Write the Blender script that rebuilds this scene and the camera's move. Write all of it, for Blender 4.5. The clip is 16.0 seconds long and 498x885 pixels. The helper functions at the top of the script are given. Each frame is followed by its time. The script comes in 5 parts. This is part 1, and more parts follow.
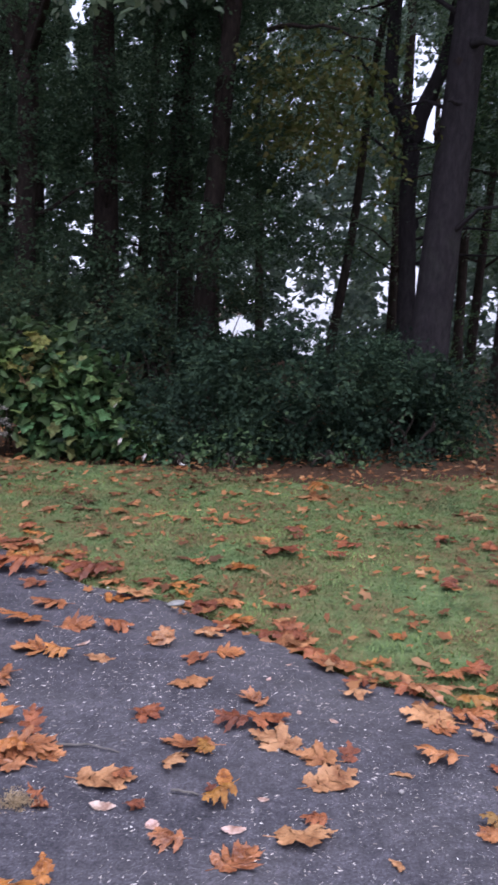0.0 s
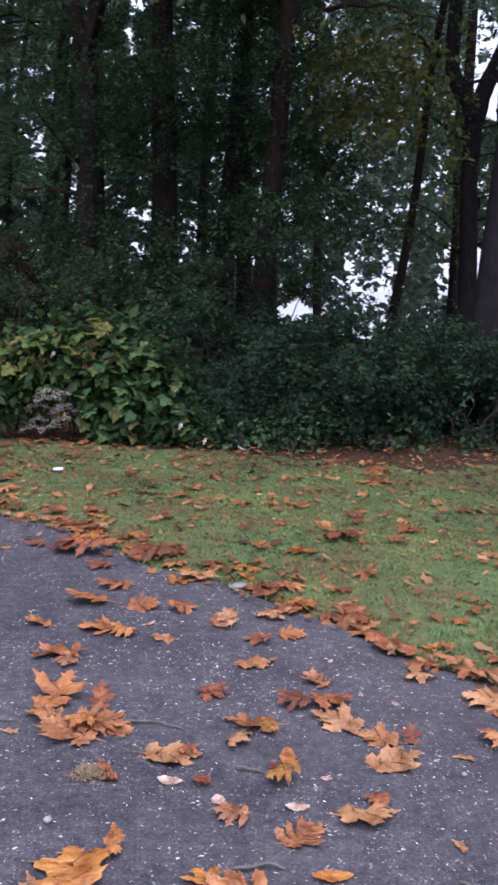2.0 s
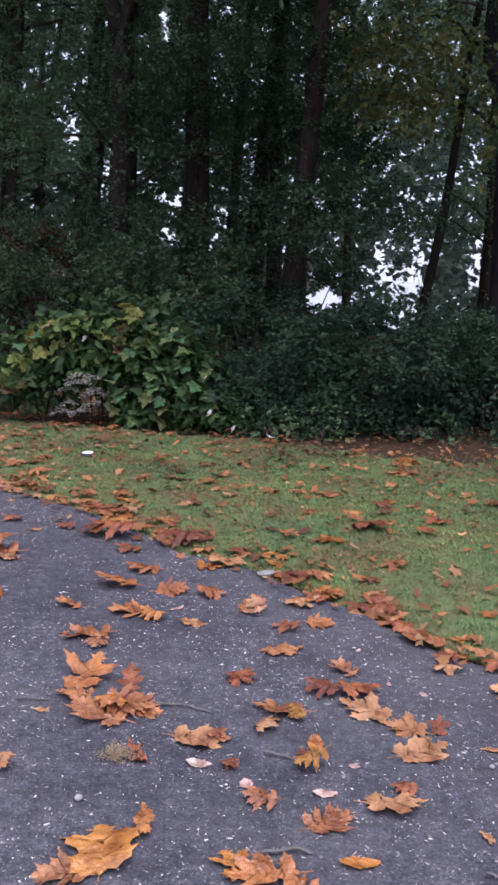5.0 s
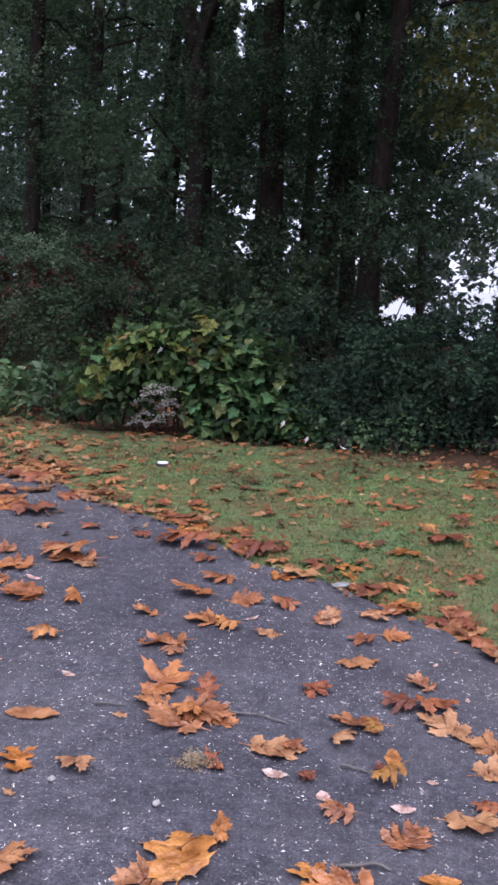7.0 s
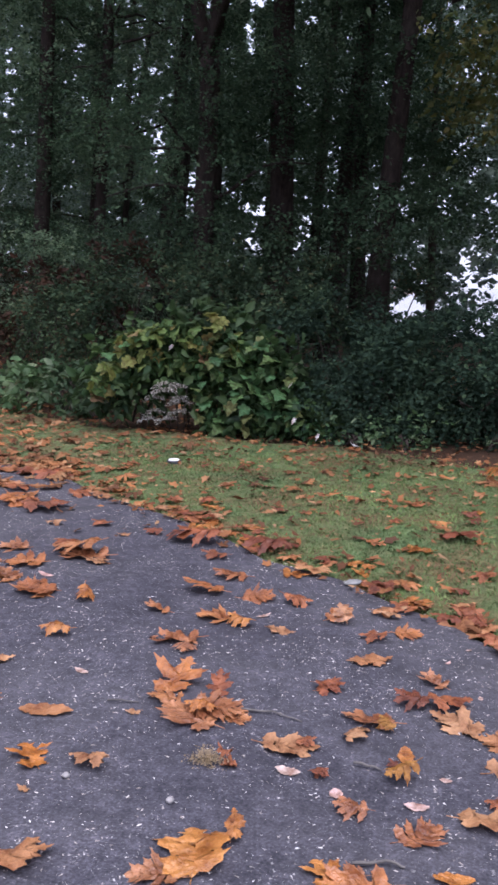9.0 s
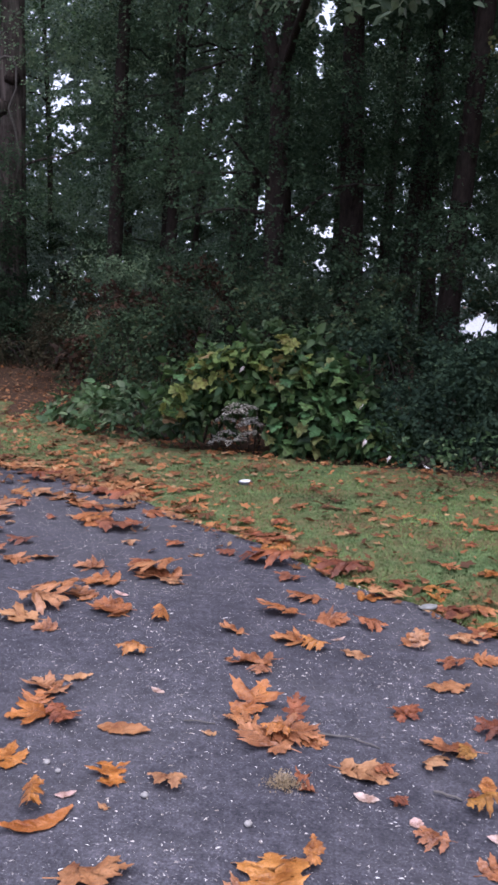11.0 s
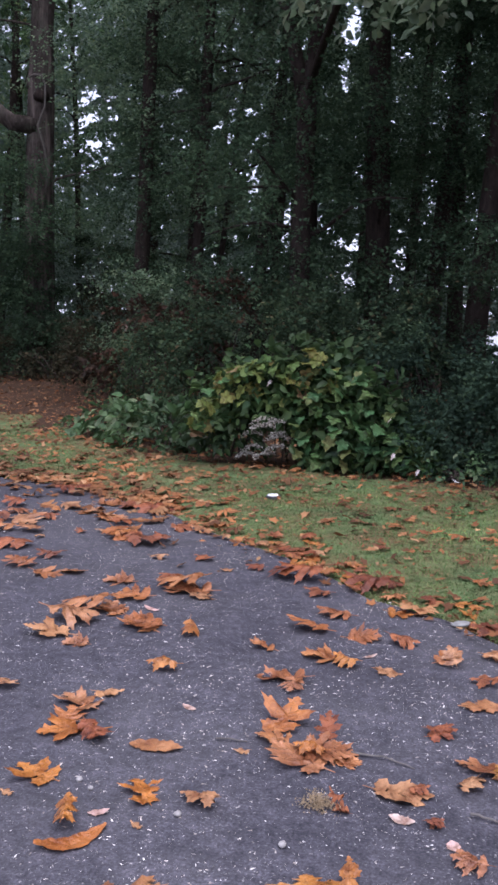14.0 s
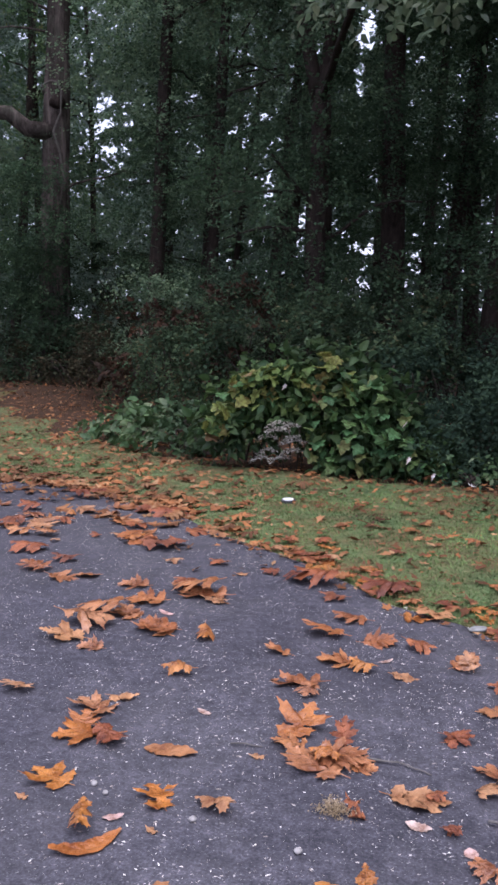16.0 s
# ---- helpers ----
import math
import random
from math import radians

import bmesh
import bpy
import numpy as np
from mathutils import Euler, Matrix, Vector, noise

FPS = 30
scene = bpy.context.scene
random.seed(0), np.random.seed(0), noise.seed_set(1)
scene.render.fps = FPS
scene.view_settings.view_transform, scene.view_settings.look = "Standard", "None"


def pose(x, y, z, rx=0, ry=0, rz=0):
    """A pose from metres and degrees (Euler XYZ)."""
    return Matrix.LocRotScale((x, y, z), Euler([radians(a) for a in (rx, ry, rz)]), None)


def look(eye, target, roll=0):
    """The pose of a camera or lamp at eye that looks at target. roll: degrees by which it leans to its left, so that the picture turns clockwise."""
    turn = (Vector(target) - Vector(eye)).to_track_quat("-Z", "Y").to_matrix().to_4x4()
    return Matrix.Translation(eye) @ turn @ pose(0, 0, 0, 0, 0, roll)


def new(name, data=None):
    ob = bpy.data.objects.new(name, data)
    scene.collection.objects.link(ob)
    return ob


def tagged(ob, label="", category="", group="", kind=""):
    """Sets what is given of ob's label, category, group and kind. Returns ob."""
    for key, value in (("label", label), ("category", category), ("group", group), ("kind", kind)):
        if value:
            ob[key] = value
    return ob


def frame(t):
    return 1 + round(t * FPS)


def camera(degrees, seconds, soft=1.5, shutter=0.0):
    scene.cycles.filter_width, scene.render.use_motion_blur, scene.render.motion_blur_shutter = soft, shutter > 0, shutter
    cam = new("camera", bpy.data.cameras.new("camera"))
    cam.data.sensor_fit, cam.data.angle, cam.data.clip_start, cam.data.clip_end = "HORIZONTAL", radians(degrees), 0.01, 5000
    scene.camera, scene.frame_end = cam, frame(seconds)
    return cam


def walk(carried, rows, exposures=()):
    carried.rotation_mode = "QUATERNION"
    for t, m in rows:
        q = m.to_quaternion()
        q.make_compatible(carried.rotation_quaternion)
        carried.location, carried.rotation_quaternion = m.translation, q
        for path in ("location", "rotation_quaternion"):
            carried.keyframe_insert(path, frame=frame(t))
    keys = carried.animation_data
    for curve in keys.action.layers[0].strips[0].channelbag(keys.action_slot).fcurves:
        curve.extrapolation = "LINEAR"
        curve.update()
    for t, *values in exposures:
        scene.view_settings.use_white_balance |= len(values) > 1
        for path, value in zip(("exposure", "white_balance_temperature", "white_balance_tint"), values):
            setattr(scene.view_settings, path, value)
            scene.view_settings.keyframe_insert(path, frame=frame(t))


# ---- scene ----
cam = camera(32.2, 16.0, soft=2.9, shutter=0.5)

# seconds, place, yaw, pitch, lean
PATH = [
    (0.0, 0.041, 0.060, 1.206, 0.52, -8.95, 1.41),
    (0.5, 0.039, 0.045, 1.212, 3.20, -9.65, 1.02),
    (1.0, 0.024, 0.042, 1.207, 5.91, -9.83, 0.74),
    (1.5, 0.021, 0.036, 1.211, 6.28, -9.90, 0.61),
    (2.0, 0.027, 0.031, 1.211, 4.37, -10.05, 0.73),
    (2.5, 0.028, 0.037, 1.207, 3.49, -10.66, 0.85),
    (3.0, 0.028, 0.043, 1.201, 3.79, -11.97, 1.10),
    (5.5, -0.004, 0.021, 1.211, 7.33, -10.58, 1.53),
    (6.0, -0.007, 0.022, 1.206, 9.17, -10.39, 1.22),
    (6.5, -0.015, 0.019, 1.206, 10.75, -10.28, 0.99),
    (7.0, -0.018, 0.015, 1.206, 10.81, -10.22, 1.24),
    (7.5, -0.021, 0.011, 1.209, 11.51, -10.03, 1.13),
    (8.0, -0.019, 0.014, 1.206, 11.04, -10.27, 1.08),
    (8.5, -0.022, 0.017, 1.206, 10.85, -10.40, 1.24),
    (9.0, -0.026, 0.013, 1.208, 11.46, -10.44, 1.09),
    (9.5, -0.032, 0.007, 1.211, 13.22, -10.10, 0.70),
    (10.0, -0.040, 0.003, 1.210, 14.59, -10.10, 0.72),
    (12.5, -0.071, -0.007, 1.224, 16.64, -7.51, 0.39),
    (13.0, -0.076, -0.010, 1.226, 16.82, -8.00, 0.56),
    (13.5, -0.080, -0.012, 1.225, 17.82, -8.29, 0.57),
    (14.0, -0.078, -0.001, 1.223, 17.62, -8.31, 0.30),
    (14.5, -0.076, 0.003, 1.222, 18.00, -8.04, 0.23),
    (15.0, -0.079, 0.002, 1.222, 18.62, -7.99, 0.14),
    (15.5, -0.077, 0.006, 1.222, 18.67, -8.08, 0.08),
    (16.0, -0.081, 0.007, 1.219, 18.62, -8.02, 0.12),
]


def held(x, y, z, yaw, pitch, lean):
    a, p = radians(yaw), radians(pitch)
    way = Vector((-math.sin(a) * math.cos(p), math.cos(a) * math.cos(p), math.sin(p)))
    eye = Vector((x, y, z))
    return look(eye, eye + way, lean)


walk(cam, [(t, held(*row)) for t, *row in PATH], exposures=[(0.0, 1.68, 5840, 21), (16.0, 1.68, 5840, 21)])

# ---------------------------------------------------------------- light: grey evening sky, no direct sun
world = bpy.data.worlds.new("overcast_sky")
scene.world = world
world.use_nodes = True
wn = world.node_tree.nodes
sky = wn.new("ShaderNodeTexSky")
sky.sky_type, sky.sun_disc = "NISHITA", False
sky.sun_elevation, sky.sun_rotation = radians(73), radians(150)
sky.air_density, sky.dust_density, sky.ozone_density = 0.8, 5.0, 1.0
wn["Background"].inputs["Strength"].default_value = 0.135
cloud = wn.new("ShaderNodeMix")
cloud.data_type = "RGBA"
cloud.inputs["Factor"].default_value = 0.8
cloud.inputs["B"].default_value = (3.0, 3.05, 3.45, 1)
world.node_tree.links.new(sky.outputs["Color"], cloud.inputs["A"])
world.node_tree.links.new(cloud.outputs["Result"], wn["Background"].inputs["Color"])
sun = new("sun", bpy.data.lights.new("sun", "SUN"))
sun.data.energy, sun.data.angle, sun.data.color = 1.2, radians(70), (1.0, 0.98, 0.96)
sun.matrix_world = look((0, 0, 20), (-2.6, 4.7, 1.4))


# ---------------------------------------------------------------- materials
def material(name, rough=0.8, spec=0.3):
    m = bpy.data.materials.new(name)
    m.use_nodes = True
    nt = m.node_tree
    b = nt.nodes["Principled BSDF"]
    b.inputs["Roughness"].default_value = rough
    b.inputs["Specular IOR Level"].default_value = spec
    return m, nt, b


def node(nt, kind, **values):
    n = nt.nodes.new(kind)
    for key, value in values.items():
        n.inputs[key.replace("_", " ")].default_value = value
    return n


def ramp(nt, source, stops):
    r = nt.nodes.new("ShaderNodeValToRGB")
    e = r.color_ramp.elements
    while len(e) < len(stops):
        e.new(0.5)
    for k, (at, colour) in zip(e, stops):
        k.position, k.color = at, (*colour, 1)
    nt.links.new(source, r.inputs["Fac"])
    return r.outputs["Color"]


def mix(nt, fac, a, b, mode="MIX"):
    n = nt.nodes.new("ShaderNodeMix")
    n.data_type, n.blend_type = "RGBA", mode
    for socket, value in ((n.inputs["Factor"], fac), (n.inputs["A"], a), (n.inputs["B"], b)):
        if isinstance(value, (int, float)):
            socket.default_value = value
        elif isinstance(value, tuple):
            socket.default_value = (*value, 1)
        else:
            nt.links.new(value, socket)
    return n.outputs["Result"]


def bump(nt, b, height, strength, distance=0.01):
    n = node(nt, "ShaderNodeBump", Strength=strength, Distance=distance)
    nt.links.new(height, n.inputs["Height"])
    nt.links.new(n.outputs["Normal"], b.inputs["Normal"])


def coords(nt):
    return nt.nodes.new("ShaderNodeNewGeometry").outputs["Position"]


def noise_tex(nt, where, scale, detail=4.0, rough=0.55):
    n = node(nt, "ShaderNodeTexNoise", Scale=scale, Detail=detail, Roughness=rough)
    nt.links.new(where, n.inputs["Vector"])
    return n.outputs["Fac"]


def asphalt_material():
    m, nt, b = material("old_asphalt", 0.82, 0.3)
    p = coords(nt)
    big = ramp(nt, noise_tex(nt, p, 1.6, 5), [(0.3, (0.037, 0.0362, 0.0465)), (0.7, (0.062, 0.0608, 0.0755))])
    fine = ramp(nt, noise_tex(nt, p, 130, 3), [(0.3, (0.36, 0.36, 0.37)), (0.72, (1.66, 1.63, 1.60))])
    colour = mix(nt, 0.85, big, fine, "MULTIPLY")
    where = noise_tex(nt, p, 2.6, 4, 0.6)
    for scale, low, tone in ((78, 0.655, (0.40, 0.39, 0.38)), (140, 0.630, (0.20, 0.195, 0.20)), (50, 0.690, (0.46, 0.44, 0.425))):
        grit = ramp(nt, noise_tex(nt, p, scale, 2.6, 0.6), [(low, (0, 0, 0)), (low + 0.03, (1, 1, 1))])
        grit = mix(nt, 1.0, grit, ramp(nt, where, [(0.36, (0.12, 0.12, 0.12)), (0.62, (1, 1, 1))]), "MULTIPLY")
        colour = mix(nt, grit, colour, tone)
    blotch = ramp(nt, noise_tex(nt, p, 9, 6, 0.75), [(0.3, (0.48, 0.49, 0.52)), (0.7, (1.42, 1.40, 1.38))])
    colour = mix(nt, 0.9, colour, blotch, "MULTIPLY")
    patchy = ramp(nt, noise_tex(nt, p, 33, 4, 0.7), [(0.34, (0.50, 0.50, 0.53)), (0.66, (1.48, 1.46, 1.42))])
    colour = mix(nt, 0.8, colour, patchy, "MULTIPLY")
    worn = noise_tex(nt, p, 0.55, 6, 0.7)
    colour = mix(nt, ramp(nt, worn, [(0.45, (0, 0, 0)), (0.75, (0.45, 0.45, 0.45))]), colour, (0.11, 0.105, 0.105))
    nt.links.new(colour, b.inputs["Base Color"])
    bump(nt, b, noise_tex(nt, p, 150, 3), 0.5, 0.004)
    return m


def soil_material():
    m, nt, b = material("woodland_soil", 0.95, 0.1)
    p = coords(nt)
    dark = ramp(nt, noise_tex(nt, p, 30, 5, 0.7), [(0.3, (0.030, 0.021, 0.015)), (0.7, (0.085, 0.050, 0.030))])
    patch = ramp(nt, noise_tex(nt, p, 1.3, 5, 0.65), [(0.40, (0, 0, 0)), (0.68, (0.8, 0.8, 0.8))])
    nt.links.new(mix(nt, patch, dark, (0.075, 0.042, 0.026)), b.inputs["Base Color"])
    bump(nt, b, noise_tex(nt, p, 60, 4), 0.8, 0.02)
    return m


def turf_material():
    m, nt, b = material("mossy_turf", 0.95, 0.1)
    p = coords(nt)
    green = ramp(nt, noise_tex(nt, p, 11, 6, 0.72), [(0.34, (0.058, 0.092, 0.038)), (0.5, (0.122, 0.180, 0.074)), (0.66, (0.176, 0.236, 0.104))])
    brown = ramp(nt, noise_tex(nt, p, 30, 5, 0.7), [(0.3, (0.095, 0.064, 0.036)), (0.7, (0.250, 0.152, 0.078))])
    patch = ramp(nt, noise_tex(nt, p, 2.1, 6, 0.7), [(0.40, (0, 0, 0)), (0.61, (0.8, 0.8, 0.8))])
    nt.links.new(mix(nt, patch, green, brown), b.inputs["Base Color"])
    bump(nt, b, noise_tex(nt, p, 45, 5, 0.7), 1.0, 0.03)
    return m


def leafy(name, stops, rough=0.55, through_light=0.25, spec=0.25, per_object=False, veins=False):
    """Thin leaf: a few tones that differ leaf by leaf, and some light shining through."""
    m, nt, b = material(name, rough, spec)
    if per_object:
        pick = nt.nodes.new("ShaderNodeObjectInfo").outputs["Random"]
    else:
        pick = nt.nodes.new("ShaderNodeNewGeometry").outputs["Random Per Island"]
    colour = ramp(nt, pick, stops)
    tc = nt.nodes.new("ShaderNodeTexCoord").outputs["Object"] if per_object else coords(nt)
    if per_object:
        mottle = ramp(nt, noise_tex(nt, tc, 3.0, 5, 0.75), [(0.3, (0.40, 0.36, 0.33)), (0.7, (1.3, 1.3, 1.3))])
        colour = mix(nt, 0.45, colour, mottle, "MULTIPLY")
    else:
        mottle = ramp(nt, noise_tex(nt, tc, 5.0, 4, 0.6), [(0.3, (0.62, 0.60, 0.58)), (0.7, (1.25, 1.25, 1.25))])
        colour = mix(nt, 0.8, colour, mottle, "MULTIPLY")
    if not per_object:
        # broad bright and dark patches put uneven light between leaf clumps into the colour
        broad = ramp(nt, noise_tex(nt, tc, 1.4, 4, 0.6), [(0.34, (0.45, 0.48, 0.53)), (0.66, (1.55, 1.52, 1.42))])
        colour = mix(nt, 0.85, colour, broad, "MULTIPLY")
    if per_object:
        shifted = nt.nodes.new("ShaderNodeVectorMath")
        nt.links.new(tc, shifted.inputs[0])
        nt.links.new(pick, shifted.inputs[1])
        spots = ramp(nt, noise_tex(nt, shifted.outputs["Vector"], 2.1, 4, 0.6), [(0.32, (0.46, 0.36, 0.32)), (0.50, (0.95, 0.95, 0.95)), (0.70, (1.28, 1.36, 1.48))])
        colour = mix(nt, 1.0, colour, spots, "MULTIPLY")
    nt.links.new(colour, b.inputs["Base Color"])
    if per_object:
        bump(nt, b, noise_tex(nt, tc, 7, 3), 0.5, 0.03)
    if veins:
        xyz = nt.nodes.new("ShaderNodeSeparateXYZ")
        nt.links.new(tc, xyz.inputs["Vector"])

        def calc(kind, a, c):
            n = nt.nodes.new("ShaderNodeMath")
            n.operation = kind
            for socket, value in zip(n.inputs, (a, c)):
                if isinstance(value, float):
                    socket.default_value = value
                else:
                    nt.links.new(value, socket)
            return n.outputs["Value"]
        out_x = calc("ABSOLUTE", xyz.outputs["X"], 0.0)
        rib = ramp(nt, out_x, [(0.004, (0.22, 0.22, 0.22)), (0.012, (0, 0, 0))])
        slant = calc("SUBTRACT", xyz.outputs["Y"], calc("MULTIPLY", out_x, 0.8))
        wave = calc("FRACT", calc("MULTIPLY", slant, 7.0), 0.0)
        side = ramp(nt, wave, [(0.03, (0.03, 0.03, 0.03)), (0.10, (0, 0, 0))])
        pale = mix(nt, 1.0, rib, side, "LIGHTEN")
        colour = mix(nt, pale, colour, (0.40, 0.20, 0.09))
        nt.links.new(colour, b.inputs["Base Color"])
    t = nt.nodes.new("ShaderNodeBsdfTranslucent")
    nt.links.new(colour, t.inputs["Color"])
    mx = nt.nodes.new("ShaderNodeMixShader")
    mx.inputs["Fac"].default_value = through_light
    out = nt.nodes["Material Output"]
    nt.links.new(b.outputs["BSDF"], mx.inputs[1])
    nt.links.new(t.outputs["BSDF"], mx.inputs[2])
    nt.links.new(mx.outputs["Shader"], out.inputs["Surface"])
    return m


def bark_material(name, dark, light, lichen=0.0, streaks=0.0):
    m, nt, b = material(name, 0.95, 0.03)
    tc = nt.nodes.new("ShaderNodeTexCoord").outputs["Object"]
    mp = nt.nodes.new("ShaderNodeMapping")
    mp.inputs["Scale"].default_value = (1, 1, 0.34)
    nt.links.new(tc, mp.inputs["Vector"])
    ridges = noise_tex(nt, mp.outputs["Vector"], 22, 6, 0.65)
    colour = ramp(nt, ridges, [(0.3, dark), (0.7, light)])
    if lichen:
        colour = mix(nt, ramp(nt, noise_tex(nt, tc, 3.0, 5, 0.7), [(0.5, (0, 0, 0)), (0.72, (lichen,) * 3)]), colour, (0.16, 0.19, 0.13))
    if streaks:
        long = nt.nodes.new("ShaderNodeMapping")
        long.inputs["Scale"].default_value = (1, 1, 0.10)
        nt.links.new(tc, long.inputs["Vector"])
        colour = mix(nt, ramp(nt, noise_tex(nt, long.outputs["Vector"], 7, 4, 0.6), [(0.50, (0, 0, 0)), (0.64, (streaks,) * 3)]), colour, (0.165, 0.135, 0.120))
    nt.links.new(colour, b.inputs["Base Color"])
    bump(nt, b, ridges, 1.0, 0.03)
    return m


def plain(name, colour, rough=0.6, spread=0.35, scale=25.0):
    m, nt, b = material(name, rough)
    tc = nt.nodes.new("ShaderNodeTexCoord").outputs["Object"]
    low = tuple(c * (1 - spread) for c in colour)
    high = tuple(min(1, c * (1 + spread)) for c in colour)
    nt.links.new(ramp(nt, noise_tex(nt, tc, scale, 5, 0.65), [(0.3, low), (0.7, high)]), b.inputs["Base Color"])
    return m


ASPHALT, SOIL, TURF = asphalt_material(), soil_material(), turf_material()
GRASS = leafy("grass_blade", [(0.0, (0.106, 0.180, 0.058)), (0.55, (0.142, 0.218, 0.072)), (0.94, (0.174, 0.228, 0.082)), (1.0, (0.264, 0.210, 0.102))], 0.6, 0.3)
OAK = leafy("dry_oak_leaf", [(0.0, (0.250, 0.086, 0.032)), (0.25, (0.370, 0.136, 0.045)), (0.5, (0.430, 0.188, 0.074)), (0.75, (0.310, 0.118, 0.050)), (1.0, (0.440, 0.228, 0.110))], 0.38, 0.10, 0.6, True, True)
OAK_BRIGHT = leafy("orange_oak_leaf", [(0.0, (0.390, 0.140, 0.030)), (0.5, (0.460, 0.195, 0.050)), (1.0, (0.360, 0.122, 0.032))], 0.36, 0.12, 0.45, True, True)
OAK_RED = leafy("rusty_oak_leaf", [(0.0, (0.140, 0.040, 0.020)), (0.4, (0.250, 0.074, 0.029)), (0.75, (0.310, 0.108, 0.042)), (1.0, (0.175, 0.062, 0.036))], 0.5, 0.1, 0.4, True, True)
OAK_YELLOW = leafy("yellow_oak_leaf", [(0.0, (0.32, 0.145, 0.030)), (1.0, (0.24, 0.140, 0.045))], 0.5, 0.15, 0.35, True, True)
OAK_PALE = leafy("pale_oak_leaf", [(0.0, (0.410, 0.195, 0.080)), (0.5, (0.440, 0.240, 0.120)), (1.0, (0.360, 0.158, 0.064))], 0.55, 0.12, 0.35, True, True)
PALE = leafy("bleached_leaf", [(0.0, (0.62, 0.56, 0.52)), (1.0, (0.74, 0.69, 0.66))], 0.6, 0.15, 0.25, True)
PINK = leafy("pale_pink_leaf", [(0.0, (0.52, 0.33, 0.28)), (1.0, (0.58, 0.45, 0.38))], 0.6, 0.15, 0.25, True)
LITTER = leafy("leaf_litter", [(0.0, (0.090, 0.040, 0.019)), (0.35, (0.190, 0.076, 0.030)), (0.7, (0.290, 0.122, 0.046)), (1.0, (0.350, 0.210, 0.110))], 0.7, 0.1)
CANOPY = leafy("canopy_leaf", [(0.0, (0.063, 0.122, 0.054)), (0.5, (0.095, 0.167, 0.075)), (0.9, (0.138, 0.203, 0.091)), (1.0, (0.208, 0.208, 0.083))], 0.75, 0.42, 0.08)
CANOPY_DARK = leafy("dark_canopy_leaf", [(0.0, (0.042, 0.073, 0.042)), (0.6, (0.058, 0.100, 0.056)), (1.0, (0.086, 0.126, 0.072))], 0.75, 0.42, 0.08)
# lighter copy of the canopy leaf, with skylight from behind painted into its colour
CANOPY_BACKLIT = leafy("painted_backlit_leaf", [(0.0, (0.100, 0.160, 0.098)), (0.6, (0.146, 0.216, 0.131)), (1.0, (0.213, 0.272, 0.166))], 0.75, 0.5, 0.08)
# both understorey leaf colours are darkened to hold the gloom under the trees
UNDER = leafy("understorey_leaf_painted_shade", [(0.0, (0.032, 0.054, 0.031)), (0.6, (0.052, 0.086, 0.047)), (0.9, (0.078, 0.110, 0.055)), (1.0, (0.102, 0.076, 0.041))], 0.75, 0.35, 0.08)
UNDER_BROWN = leafy("shade_toned_browning_leaf", [(0.0, (0.030, 0.032, 0.020)), (0.6, (0.048, 0.046, 0.028)), (1.0, (0.075, 0.056, 0.034))], 0.8, 0.3, 0.05)
CANOPY_YELLOW = leafy("yellowing_maple_leaf", [(0.0, (0.066, 0.090, 0.026)), (0.6, (0.098, 0.112, 0.030)), (1.0, (0.135, 0.120, 0.036))], 0.5, 0.35)
HEDGE = leafy("hedge_leaf", [(0.0, (0.026, 0.048, 0.032)), (0.55, (0.035, 0.062, 0.040)), (0.9, (0.046, 0.077, 0.046)), (1.0, (0.070, 0.108, 0.055))], 0.75, 0.3, 0.08)
WEED = leafy("weed_leaf", [(0.0, (0.055, 0.110, 0.046)), (0.7, (0.092, 0.155, 0.066)), (1.0, (0.20, 0.25, 0.14))], 0.5, 0.3)
VINE = leafy("vine_leaf", [(0.0, (0.102, 0.180, 0.048)), (0.4, (0.174, 0.228, 0.058)), (0.8, (0.246, 0.258, 0.065)), (0.95, (0.252, 0.204, 0.066)), (1.0, (0.288, 0.180, 0.096))], 0.5, 0.3, 0.3, True)
VINE_GREEN = leafy("green_vine_leaf", [(0.0, (0.060, 0.144, 0.053)), (0.5, (0.096, 0.198, 0.066)), (0.85, (0.150, 0.234, 0.074)), (1.0, (0.240, 0.240, 0.084))], 0.5, 0.3, 0.3, True)
# much darker than the outer leaves: the vine's inner shade sits in this colour
VINE_INNER_SHADE = leafy("inner_vine_leaf_shade", [(0.0, (0.026, 0.060, 0.022)), (1.0, (0.055, 0.090, 0.030))], 0.5, 0.3)
FERN = leafy("rusty_dead_foliage", [(0.0, (0.034, 0.019, 0.011)), (1.0, (0.070, 0.034, 0.019))], 0.8, 0.2)
BARK = bark_material("grey_brown_bark", (0.024, 0.0205, 0.0225), (0.046, 0.0395, 0.042), 0.08)
BARK_DARK = bark_material("dark_bark", (0.020, 0.0155, 0.0140), (0.052, 0.040, 0.034), 0.06)
BARK_PALE = bark_material("pale_bark", (0.022, 0.018, 0.016), (0.080, 0.066, 0.058), 0.25, 0.75)
STONE_BARK = plain("pale_vine_bark", (0.085, 0.075, 0.066), 0.9)
TWIG_GREY = plain("weathered_grey_twig", (0.115, 0.105, 0.098), 0.9)
TWIG = plain("twig_bark", (0.045, 0.034, 0.027), 0.9)
PLUME = leafy("grey_white_seed_plume", [(0.0, (0.10, 0.09, 0.08)), (0.4, (0.34, 0.33, 0.29)), (0.75, (0.60, 0.58, 0.52)), (1.0, (0.05, 0.045, 0.04))], 0.9, 0.2)
PIPE = plain("dark_grey_plastic", (0.045, 0.047, 0.05), 0.5)
WHITE = plain("weathered_white_plastic", (0.75, 0.75, 0.74), 0.5, 0.1)
